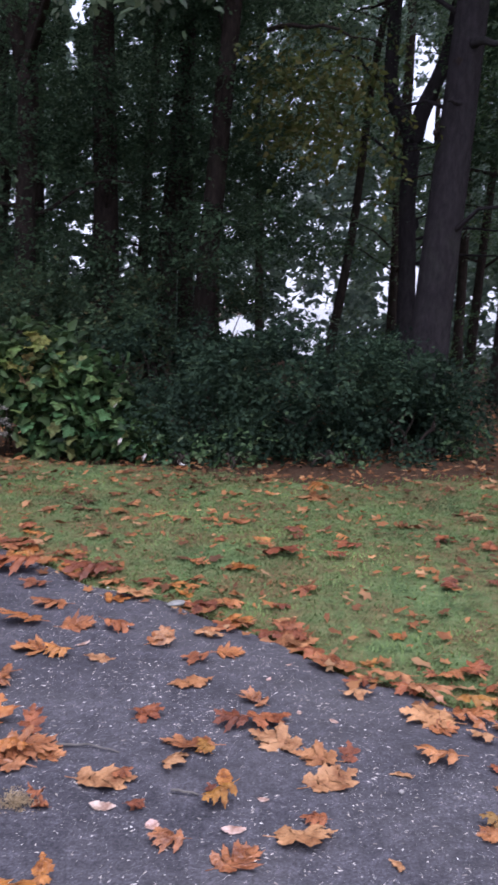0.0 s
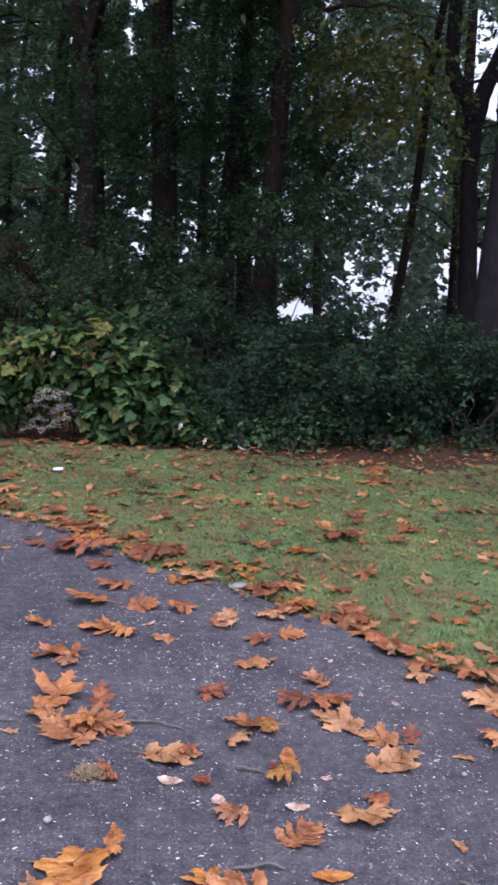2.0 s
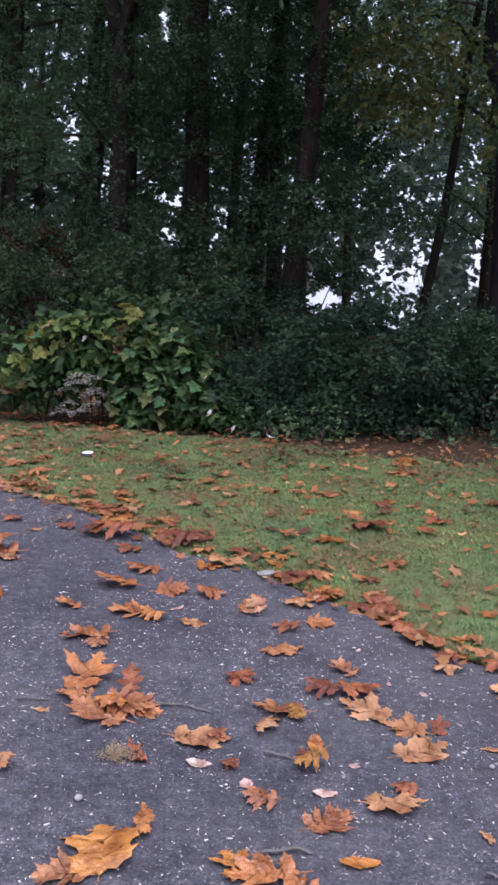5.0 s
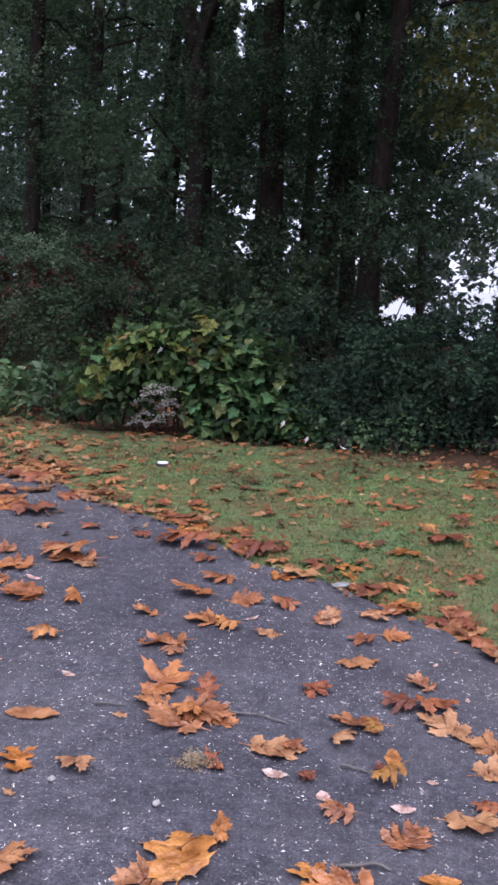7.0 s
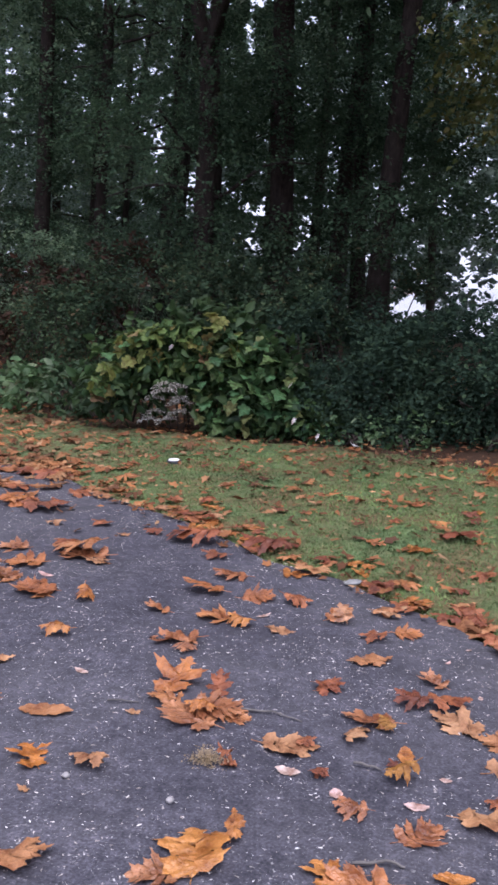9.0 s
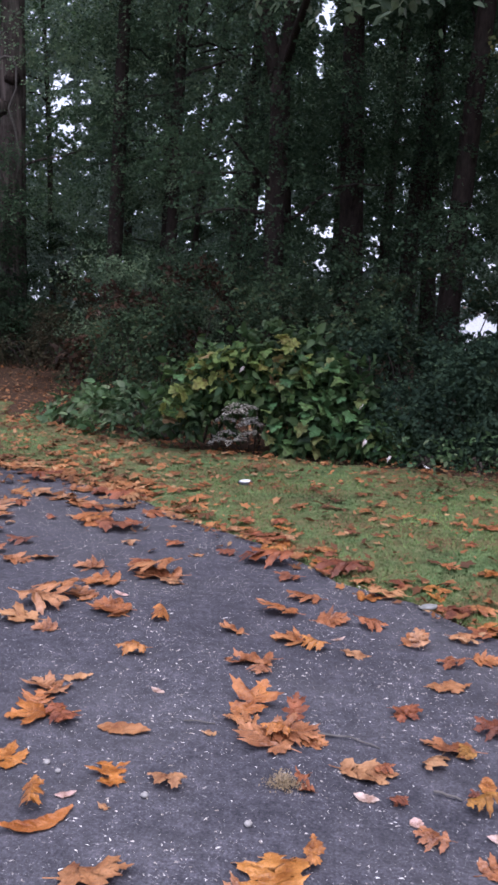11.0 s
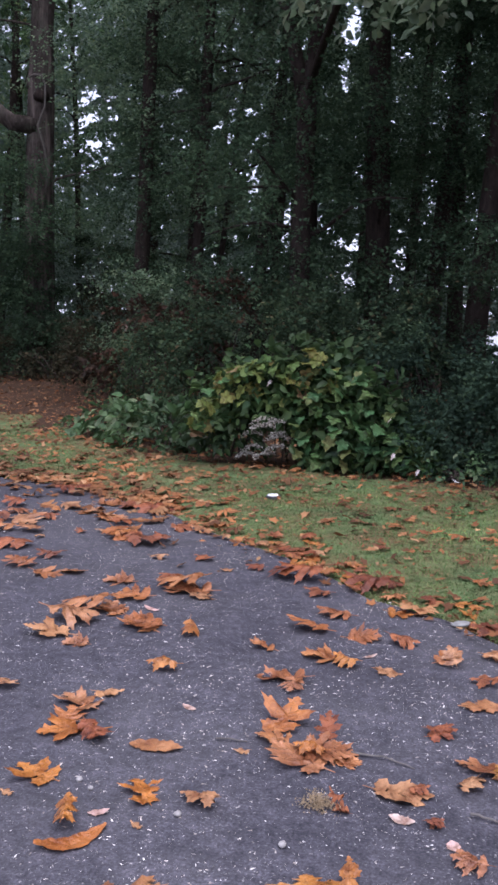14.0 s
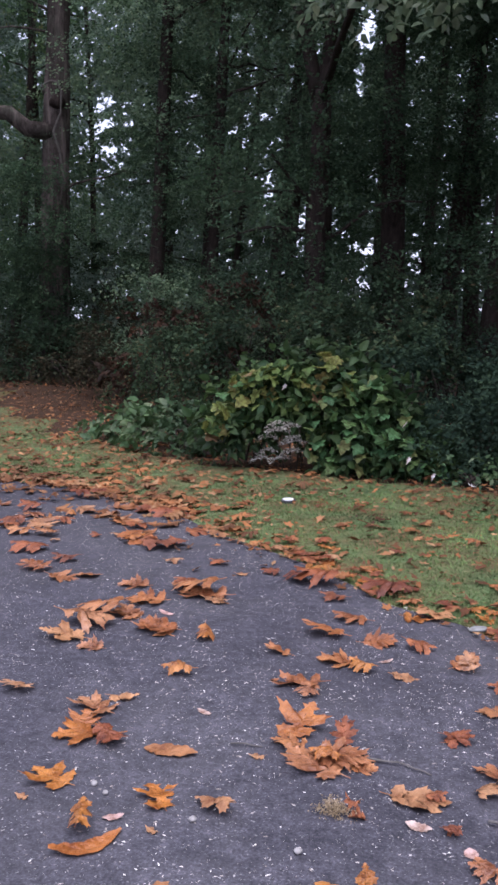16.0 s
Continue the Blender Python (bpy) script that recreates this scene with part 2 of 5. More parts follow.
STONE = plain("pale_stone", (0.29, 0.275, 0.265), 0.85)
FLAT_STONE = plain("grey_stone", (0.20, 0.20, 0.19), 0.9)
CHIP = leafy("stone_chip", [(0.0, (0.24, 0.21, 0.19)), (0.4, (0.38, 0.35, 0.33)), (0.75, (0.55, 0.51, 0.49)), (1.0, (0.80, 0.79, 0.78))], 0.8, 0.0)
MOSS = leafy("dry_grass_tuft", [(0.0, (0.22, 0.17, 0.11)), (1.0, (0.34, 0.26, 0.17))], 0.9, 0.2)


def pond_material():
    m, nt, b = material("pond_water", 0.08, 0.5)
    b.inputs["Base Color"].default_value = (0.03, 0.035, 0.035, 1)
    b.inputs["IOR"].default_value = 1.33
    bump(nt, b, noise_tex(nt, coords(nt), 3.0, 3), 0.12, 0.05)
    return m


# pale blue-green: the haze of distance is put into this leaf colour
HAZED_LEAF = leafy("far_leaf_painted_haze", [(0.0, (0.131, 0.188, 0.150)), (0.5, (0.188, 0.256, 0.206)), (1.0, (0.269, 0.338, 0.281))], 0.8, 0.5, 0.05)
POND = pond_material()
BOUGH = leafy("pale_bough_leaf", [(0.0, (0.093, 0.140, 0.081)), (0.6, (0.136, 0.183, 0.111)), (1.0, (0.187, 0.221, 0.145))], 0.5, 0.35)


# ---------------------------------------------------------------- mesh helpers
def mesh_of(name, verts, faces, mat, smooth=False):
    me = bpy.data.meshes.new(name)
    me.from_pydata([tuple(v) for v in verts], [], [tuple(f) for f in faces])
    me.materials.append(mat)
    if smooth:
        me.shade_smooth()
    return me


def big_mesh(name, verts, corners, mat):
    """Verts (n, 3); corners (k, 3 or 4), all faces alike."""
    verts, corners = np.asarray(verts, np.float32), np.asarray(corners, np.int32)
    me = bpy.data.meshes.new(name)
    k, n = corners.shape
    me.vertices.add(len(verts))
    me.vertices.foreach_set("co", verts.ravel())
    me.loops.add(k * n)
    me.loops.foreach_set("vertex_index", corners.ravel())
    me.polygons.add(k)
    me.polygons.foreach_set("loop_start", np.arange(0, k * n, n, dtype=np.int32))
    me.update(calc_edges=True)
    me.validate()
    me.materials.append(mat)
    return me


def thing(name, label, category, group="", at=(0, 0, 0), turn=0.0, kind=""):
    ob = new(name)
    ob.empty_display_size = 0.1
    ob.matrix_basis = pose(*at, 0, 0, turn)
    return tagged(ob, label, category, group, kind)


def part(name, me, parent, label="", kind=""):
    ob = new(name, me)
    ob.parent = parent
    return tagged(ob, label, "", "", kind)


def tube(name, pts, radii, mat, sides=10, rough=0.0, seed=0):
    """A tapering, slightly knobbly stem along the points."""
    rng = np.random.default_rng(seed)
    pts = [Vector(p) for p in pts]
    verts, faces = [], []
    for i, p in enumerate(pts):
        way = (pts[min(i + 1, len(pts) - 1)] - pts[max(i - 1, 0)]).normalized()
        side = way.cross(Vector((0.3, 1, 0.2))).normalized()
        up = side.cross(way)
        for k in range(sides):
            a = 2 * math.pi * k / sides
            r = radii[i] * (1 + rough * rng.uniform(-1, 1))
            verts.append(p + side * (math.cos(a) * r) + up * (math.sin(a) * r))
    for i in range(len(pts) - 1):
        for k in range(sides):
            a, b = i * sides + k, i * sides + (k + 1) % sides
            faces.append((a, b, b + sides, a + sides))
    faces.append(tuple(range(sides))[::-1])
    faces.append(tuple((len(pts) - 1) * sides + k for k in range(sides)))
    return mesh_of(name, verts, faces, mat, True)


def bowed(a, b, n, sag=0.0, wobble=0.0, rng=None):
    a, b = Vector(a), Vector(b)
    out = []
    for i in range(n + 1):
        s = i / n
        p = a.lerp(b, s) + Vector((0, 0, sag * 4 * s * (1 - s)))
        if rng is not None and 0 < i:
            p += Vector(rng.uniform(-wobble, wobble, 3))
        out.append(p)
    return out


VIEWPOINT = np.array((0.0, 0.0, 1.25))
# gaps in the foliage, placed to fit the camera's view: bearing, height angle, half width, half height (degrees), share
# of leaves left
VIEW_GAPS_POND = [
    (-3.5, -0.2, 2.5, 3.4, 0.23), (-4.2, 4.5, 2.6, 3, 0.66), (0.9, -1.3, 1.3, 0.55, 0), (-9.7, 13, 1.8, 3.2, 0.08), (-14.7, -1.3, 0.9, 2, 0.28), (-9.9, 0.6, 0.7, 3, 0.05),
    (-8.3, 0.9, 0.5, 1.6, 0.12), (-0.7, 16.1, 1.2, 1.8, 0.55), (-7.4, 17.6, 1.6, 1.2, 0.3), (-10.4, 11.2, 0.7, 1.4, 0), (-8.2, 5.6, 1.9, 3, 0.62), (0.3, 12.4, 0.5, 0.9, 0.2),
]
VIEW_GAPS_WOOD = [
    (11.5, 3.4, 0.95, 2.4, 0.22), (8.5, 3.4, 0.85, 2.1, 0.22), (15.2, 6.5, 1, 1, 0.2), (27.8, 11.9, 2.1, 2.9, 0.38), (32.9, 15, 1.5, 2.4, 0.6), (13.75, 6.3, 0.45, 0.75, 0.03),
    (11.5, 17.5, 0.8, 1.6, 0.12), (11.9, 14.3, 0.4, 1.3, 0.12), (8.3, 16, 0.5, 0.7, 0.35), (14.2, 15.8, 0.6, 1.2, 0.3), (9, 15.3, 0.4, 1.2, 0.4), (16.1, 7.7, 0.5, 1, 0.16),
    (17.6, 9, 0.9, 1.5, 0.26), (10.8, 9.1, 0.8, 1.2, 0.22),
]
VIEW_GAPS_HIGH = [(27.5, 17.0, 2.4, 2.0, 0.62), (19.2, 13.5, 3.6, 4.0, 0.50), (4.0, 17.5, 4.0, 1.8, 0.85), (-5.5, 13.0, 2.5, 3.5, 0.75), (23.5, 9.0, 2.4, 6.0, 0.92)]


GRAIN = np.random.default_rng(4).random((256, 256))


def patchy(a, b):
    """Smooth random patches over a plane, spread evenly between 0 and 1."""
    total = 0.0
    for k, share in ((1.0, 0.62), (2.7, 0.38)):
        u, v = a * k + 40 * k, b * k + 40 * k
        i, j = np.floor(u).astype(int), np.floor(v).astype(int)
        fu, fv = u - i, v - j
        fu, fv = fu * fu * (3 - 2 * fu), fv * fv * (3 - 2 * fv)
        g = [[GRAIN[(i + m) % 256, (j + n) % 256] for n in (0, 1)] for m in (0, 1)]
        total = total + share * ((g[0][0] * (1 - fu) + g[1][0] * fu) * (1 - fv) + (g[0][1] * (1 - fu) + g[1][1] * fu) * fv)
    return 1 / (1 + np.exp(-(total - 0.5) / 0.082))


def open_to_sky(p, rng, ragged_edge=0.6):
    """True for the places that stay: the gaps thin the foliage out along lanes fitted to the camera's view."""
    v = p - VIEWPOINT
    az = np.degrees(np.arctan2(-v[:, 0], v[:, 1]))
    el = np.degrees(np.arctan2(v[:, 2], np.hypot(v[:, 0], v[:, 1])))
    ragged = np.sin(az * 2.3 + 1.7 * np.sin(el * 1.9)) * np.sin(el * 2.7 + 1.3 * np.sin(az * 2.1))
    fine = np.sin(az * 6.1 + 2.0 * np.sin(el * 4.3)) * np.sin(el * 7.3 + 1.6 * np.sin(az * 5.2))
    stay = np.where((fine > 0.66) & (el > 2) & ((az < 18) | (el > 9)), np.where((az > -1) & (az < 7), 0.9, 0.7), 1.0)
    for a, e, ra, re, left in VIEW_GAPS_POND + VIEW_GAPS_WOOD + VIEW_GAPS_HIGH:
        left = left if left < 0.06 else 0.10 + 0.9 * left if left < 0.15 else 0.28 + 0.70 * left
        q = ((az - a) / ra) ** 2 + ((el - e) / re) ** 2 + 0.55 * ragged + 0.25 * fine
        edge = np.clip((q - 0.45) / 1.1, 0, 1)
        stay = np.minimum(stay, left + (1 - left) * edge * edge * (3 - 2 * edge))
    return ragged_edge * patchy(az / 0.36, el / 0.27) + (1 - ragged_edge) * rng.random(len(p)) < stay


def sprays(name, centres, dirs, mat, rng, per=12, length=0.5, size=0.10, droop=0.25, flat=0.6, thin=True, simple=False):
    """Leafy twigs: folded leaves set alternately along each twig."""
    n = len(centres)
    s = np.tile(np.linspace(0.1, 1.0, per), n)
    base = np.repeat(centres, per, 0)
    d = np.repeat(dirs, per, 0)
    p = base + d * (s * length)[:, None]
    p[:, 2] -= droop * length * s ** 2
    p += rng.normal(0, 0.03, p.shape) * (length / 0.5)
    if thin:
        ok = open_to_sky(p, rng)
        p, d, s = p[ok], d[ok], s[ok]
    k = len(p)
    side = np.cross(d, np.array((0, 0, 1.0)))
    side /= np.linalg.norm(side, axis=1, keepdims=True) + 1e-6
    sign = np.where(rng.random(k) < 0.5, -1.0, 1.0)[:, None]
    lead = d * rng.uniform(0.2, 1.0, (k, 1)) + side * sign * rng.uniform(0.4, 1.1, (k, 1)) + rng.normal(0, 0.35, (k, 3))
    lead[:, 2] -= rng.uniform(0.0, 0.7, k)
    lead /= np.linalg.norm(lead, axis=1, keepdims=True)
    nrm = np.array((0, 0, 1.0)) * flat + rng.normal(0, 0.55, (k, 3))
    wide = np.cross(lead, nrm)
    wide /= np.linalg.norm(wide, axis=1, keepdims=True) + 1e-6
    up = np.cross(wide, lead)
    sz = (size * rng.uniform(0.6, 1.25, k))[:, None]
    mid = p + lead * sz * 0.45
    if simple:
        v = np.stack([p, mid + wide * sz * 0.32 + up * sz * 0.06, p + lead * sz, mid - wide * sz * 0.32 + up * sz * 0.06], 1)
        return big_mesh(name, v.reshape(-1, 3), np.arange(k * 4).reshape(-1, 4), mat)
    v = np.empty((k, 6, 3), np.float32)
    v[:, 0] = p
    v[:, 1] = mid - lead * sz * 0.12 + wide * sz * 0.30 + up * sz * 0.08
    v[:, 2] = mid + lead * sz * 0.25 + wide * sz * 0.20 + up * sz * 0.06
    v[:, 3] = p + lead * sz - up * sz * 0.10
    v[:, 4] = mid + lead * sz * 0.25 - wide * sz * 0.20 + up * sz * 0.06
    v[:, 5] = mid - lead * sz * 0.12 - wide * sz * 0.30 + up * sz * 0.08
    first = (np.arange(k) * 6)[:, None]
    quads = np.concatenate([first + np.array((0, 1, 2, 3)), first + np.array((0, 3, 4, 5))])
    return big_mesh(name, v.reshape(-1, 3), quads, mat)


def crown_points(rng, n, axis, z0, z1, radius, squash=1.0, clumps=26):
    """Twig feet in clumps round a leaning axis, thicker toward the outside."""
    zc = rng.uniform(z0, z1, clumps)
    a = rng.uniform(0, 2 * np.pi, clumps)
    r = radius * np.sqrt(rng.random(clumps))
    c = np.stack([axis[0] + axis[2] * zc + r * np.cos(a), axis[1] + axis[3] * zc + r * np.sin(a) * squash, zc], 1)
    pick = rng.integers(0, clumps, n)
    p = c[pick] + rng.normal(0, 1, (n, 3)) * np.array((0.42, 0.42, 0.15)) * max(0.6, radius / 1.8)
    d = p - c[pick] + np.stack([np.cos(a), np.sin(a), 0 * a], 1)[pick] * 0.25
    d += rng.normal(0, 0.2, d.shape)
    d /= np.linalg.norm(d, axis=1, keepdims=True) + 1e-6
    d[:, 2] *= 0.5
    p[:, 2] = np.maximum(p[:, 2], 0.12)
    return p, d


# ---------------------------------------------------------------- ground
def smooth(a, b, x):
    s = min(1.0, max(0.0, (x - a) / (b - a)))
    return s * s * (3 - 2 * s)


def height(x, y):
    d = math.hypot(x, y)
    left = smooth(-3.0, -7.5, x) * smooth(9, 15, y) * 0.28
    fall = -1.1 * smooth(17, 40, d) * smooth(-40, 0, y)
    lawn = 0.025 * noise.noise((x * 0.7, y * 0.7, 0)) + 0.012 * noise.noise((x * 3, y * 3, 4))
    near = smooth(0.0, 0.6, edge_gap(x, y))
    return left + fall + lawn * near - 0.03 * (1 - near)


# the driveway's far edge, from the lawn's left end to its right
EDGE = [(-30, 9.5), (-12, 6.9), (-6, 5.95), (-4, 5.64), (-3.27, 5.55), (-2.32, 5.03), (-1.66, 4.50), (-1.14, 4.15), (-0.7, 3.70),
        (-0.3, 3.47), (0.05, 3.15), (0.36, 2.82), (0.7, 2.58), (1.2, 2.2), (3, 0.9), (9, -3.2), (30, -17)]


def edge_y(x):
    for (x0, y0), (x1, y1) in zip(EDGE, EDGE[1:]):
        if x0 <= x <= x1:
            return y0 + (y1 - y0) * (x - x0) / (x1 - x0)
    return EDGE[0][1] if x < EDGE[0][0] else EDGE[-1][1]


def edge_gap(x, y):
    return (y - edge_y(x)) * 0.8


def axis_steps(inner, fine, outer):
    out, v = [], inner
    pts = list(np.arange(-inner, inner + 1e-6, fine))
    far = []
    while v < outer:
        v *= 1.35
        far.append(v)
    return [-f for f in far[::-1]] + pts + far


def ground():
    xs, ys = axis_steps(12, 0.3, 2500), [y + 4 for y in axis_steps(14, 0.3, 2500)]
    verts = [(x, y, height(x, y)) for y in ys for x in xs]
    w = len(xs)
    faces = [(j * w + i, j * w + i + 1, (j + 1) * w + i + 1, (j + 1) * w + i) for j in range(len(ys) - 1) for i in range(w - 1)]
    ob = new("ground", mesh_of("ground", verts, faces, SOIL, True))
    tagged(ob, "brown woodland soil running on under the trees", "ground", kind="structure")


def driveway():
    xs = []
    x = -30.0
    while x <= 30:
        xs.append(x)
        x += 0.05 if -5 < x < 2.5 else 0.6
    verts, faces = [], []
    for x in xs:
        y = edge_y(x) + 0.035 * noise.noise((x * 4, 0, 0)) + 0.02 * noise.noise((x * 13, 2, 0))
        verts += [(x, -28, 0.0), (x, y - 0.10, 0.0), (x, y - 0.02, -0.006), (x, y + 0.01, -0.05)]
    for i in range(len(xs) - 1):
        for k in range(3):
            a = i * 4 + k
            faces.append((a, a + 4, a + 5, a + 1))
    ob = new("driveway", mesh_of("driveway", verts, faces, ASPHALT))
    tagged(ob, "old grey asphalt driveway with worn pale aggregate", "driveway", kind="structure")


def pond():
    verts = [(-90, 42, -0.95), (120, 38, -0.95), (1900, 2450, -0.95), (-1900, 2450, -0.95)]
    ob = new("pond", mesh_of("pond", verts, [(0, 1, 2, 3)], POND))
    tagged(ob, "still pale pond water behind the wood", "water", kind="structure")


def wood_line(x):
    """Where the lawn ends under the shrubs."""
    return 6.55 + 0.31 * max(0.0, -x - 1.8) ** 1.5 + 0.5 * max(0.0, x - 1.0) - 0.55 * smooth(-0.8, 0.7, x)


def lawn():
    """The turf, a thin sheet over the soil that frays out toward the wood."""
    xs, n = list(np.arange(-11.0, 3.0, 0.045)) + list(np.arange(3.0, 14.0, 0.4)), 30
    verts, faces = [], []
    for x in xs:
        y0 = edge_y(x) - 0.03
        fray = 0.35 + 0.65 * smooth(-2.5, -5.0, x)
        y1 = wood_line(x) + fray * (0.55 * noise.noise((x * 1.3, 0, 5)) + 0.55 * noise.noise((x * 4.5, 3, 5)) + 0.4 * noise.noise((x * 13, 6, 5)))
        for k in range(n + 1):
            y = y0 + (y1 - y0) * k / n
            verts.append((x, y, height(x, y) + (0.012 if 0 < k < n else -0.01)))
    for i in range(len(xs) - 1):
        for k in range(n):
            a = i * (n + 1) + k
            faces.append((a, a + n + 1, a + n + 2, a + 1))
    tagged(new("lawn", mesh_of("lawn", verts, faces, TURF, True)), "mossy green turf with worn brown patches", "lawn", kind="structure")


ground()
lawn()
driveway()
pond()


# ---------------------------------------------------------------- trees
def tree(foot, lean, radius, top, seed, bark, leaf, crowns, label, name="tree", limbs=(), arms=(), flare=1.35, size=0.053, rough=0.05, bend=0.05):
    """crowns: (z0, z1, radius, twigs, shift x, shift y). limbs: (a, b, radius, sag)."""
    rng = np.random.default_rng(seed)
    x, y = foot
    z0 = height(x, y)
    t = thing(name, label, "tree", "trees of the wood", (x, y, z0))
    here = Matrix.Translation((-x, -y, -z0))
    n = 14
    pts, radii = [], []
    for i in range(n + 1):
        s = i / n
        z = z0 - 0.05 + (top + 0.05) * s
        wob = bend * math.sin(s * 7 + seed) * s
        pts.append((x + lean[0] * (z - z0) + wob, y + lean[1] * (z - z0), z))
        radii.append(radius * (1 + (flare - 1) * math.exp(-(z - z0) / 0.35)) * (1 - (0.55 if top > 6 else 0.12) * s))
    trunk = tube("trunk", pts, radii, bark, 12, rough, seed)
    trunk.transform(here)
    part("trunk", trunk, t)
    for i, (a, b, r, sag) in enumerate(limbs):
        limb = tube("limb", bowed(a, b, 7, sag, r * 0.4, rng), [r * (1 - 0.6 * k / 7) for k in range(8)], bark, 8, rough, seed + i)
        limb.transform(here)
        part("limb", limb, t)
    for i, (pts, r0, r1) in enumerate(arms):
        n = len(pts) * 4 - 3
        way = [np.interp(np.linspace(0, 1, n), np.linspace(0, 1, len(pts)), [p[c] for p in pts]) for c in range(3)]
        way = np.stack([np.convolve(np.pad(c, 2, "reflect", reflect_type="odd"), np.full(5, 0.2), "valid") for c in way], 1)
        arm = tube("limb", way, np.linspace(r0, r1, n), bark, 10, rough, seed + i)
        arm.transform(here)
        part("limb", arm, t)
    for i in range(4):
        z = rng.uniform(1.8, top * 0.9)
        a = rng.uniform(0, 6.28)
        p = Vector((x + lean[0] * z, y + lean[1] * z, z0 + z))
        q = p + Vector((math.cos(a) * 1.5, math.sin(a) * 1.2, rng.uniform(-0.1, 0.9)))
        b = tube("branch", bowed(p, q, 5, 0.1, 0.05, rng), [0.028 - 0.004 * k for k in range(6)], bark, 6, 0.0, i)
        b.transform(here)
        part("branch", b, t)
    # crowns above the view, added to shade the wood, hedge and lawn edge
    high = [(max(7.5, top - 1.5), top + 5.0, 3.0, 80, 0.0, 0.5)]
    if 9 < y < 12.6:
        high.append((7.5, 9.5, 2.2, 130, 0.0, 6.6 - y))
    for za, zb, rad, twigs, dx, dy in [*crowns, *high]:
        upper = za >= 7.5
        twigs = twigs if upper else int(twigs * (2.35 if size < 0.1 else 1.4))
        c, d = crown_points(rng, twigs, (x + dx, y + dy + (0.0 if upper else -0.15), lean[0], lean[1]), za, zb, rad, 1.0, max(8, twigs // (22 if upper else 62 if rad > 0.5 else 12)))
        me = sprays("crown", c, d, leaf, rng, 12 if upper else 18, 0.9 if upper else 0.5, (0.24 if dy > -2 else 0.15) if upper else size, flat=1.1, simple=True)
        me.transform(here)
        part("crown", me, t)
    return t


BROAD = "tall woodland tree with dark green leaves"
# its second crown overhangs out of view, added to darken the hedge's right end
tree((1.81, 9.42), (0.064, -0.012), 0.222, 9.5, 11, BARK, CANOPY, [(4.6, 9.5, 2.2, 420, 0.6, 0.6), (7.5, 9.5, 2.6, 340, 1.0, -1.7)], "large straight tree with smooth grey-brown bark and branch scars",
     limbs=[((2.10, 9.2, 3.85), (2.32, 8.9, 3.78), 0.05, 0.0), ((2.05, 9.25, 3.3), (1.86, 9.1, 3.28), 0.035, 0.0)], flare=1.25, rough=0.02)
tree((2.07, 12.33), (-0.001, 0.0), 0.128, 3.6, 12, BARK, CANOPY, [(3.6, 8.0, 2.0, 420, 0.2, 0.6), (0.4, 2.6, 1.2, 110, 0.6, 1.2)], "forked woodland tree with two crooked arms",
     arms=[([(2.06, 12.33, 3.45), (1.98, 12.34, 3.75), (1.79, 12.36, 3.92), (1.70, 12.38, 4.25), (1.76, 12.38, 5.2), (1.80, 12.38, 6.8)], 0.125, 0.075),
           ([(2.07, 12.33, 3.45), (2.14, 12.32, 3.85), (2.36, 12.28, 4.3), (2.52, 12.25, 4.8), (2.75, 12.2, 7.0)], 0.125, 0.075)], flare=1.2)
tree((0.98, 12.97), (0.149, -0.016), 0.075, 7.5, 13, BARK_DARK, CANOPY_BACKLIT, [(3.4, 8.0, 1.7, 330, 0.4, 0.5), (1.0, 3.4, 1.2, 90, 0.2, 1.0)], "slender leaning tree with dark bark", bend=0.16)
tree((-2.03, 11.84), (-0.003, 0.0), 0.19, 9.5, 14, BARK_DARK, CANOPY_DARK, [(3.2, 9.0, 2.0, 560, 0, -0.6), (0.5, 3.2, 1.2, 120, 0.0, 0.8)], BROAD)
tree((-1.52, 12.93), (0.089, 0.009), 0.14, 9.0, 15, BARK_DARK, CANOPY_DARK, [(2.0, 8.5, 1.8, 620, 0, -0.8)], BROAD)
tree((-0.74, 10.99), (0.074, 0.003), 0.15, 9.0, 16, BARK_DARK, CANOPY_DARK, [(1.2, 8.5, 1.7, 560, -0.1, 0.5), (0.9, 4.9, 0.6, 360, 0.1, 0.6)], BROAD)
tree((-4.65, 14.29), (0.102, 0.03), 0.13, 9.0, 17, BARK_DARK, CANOPY_BACKLIT, [(4.4, 9.0, 1.8, 420, 0, 0), (0.6, 3.0, 1.5, 220, 0, -1.0)], BROAD)
tree((-4.69, 15.32), (0.094, 0.026), 0.08, 8.0, 18, BARK_DARK, CANOPY_BACKLIT, [(4.4, 9.0, 1.6, 300, 0, 0)], "slender tree deep in the wood")
tree((-5.25, 13.0), (0.067, 0.026), 0.11, 9.0, 19, BARK_DARK, CANOPY_BACKLIT, [(2.2, 9.0, 1.9, 520, -0.4, 0.6)], BROAD)
tree((-5.72, 14.97), (0.142, 0.049), 0.06, 8.0, 20, BARK_DARK, CANOPY_BACKLIT, [(2.0, 8.0, 1.8, 420, 0, 0)], "slender tree deep in the wood")
tree((-3.42, 13.6), (0.015, 0.004), 0.12, 9.0, 21, BARK_DARK, CANOPY_DARK, [(2.6, 9.0, 1.8, 480, 0, -0.6), (0.6, 2.4, 1.4, 160, 0, -1.2)], BROAD)
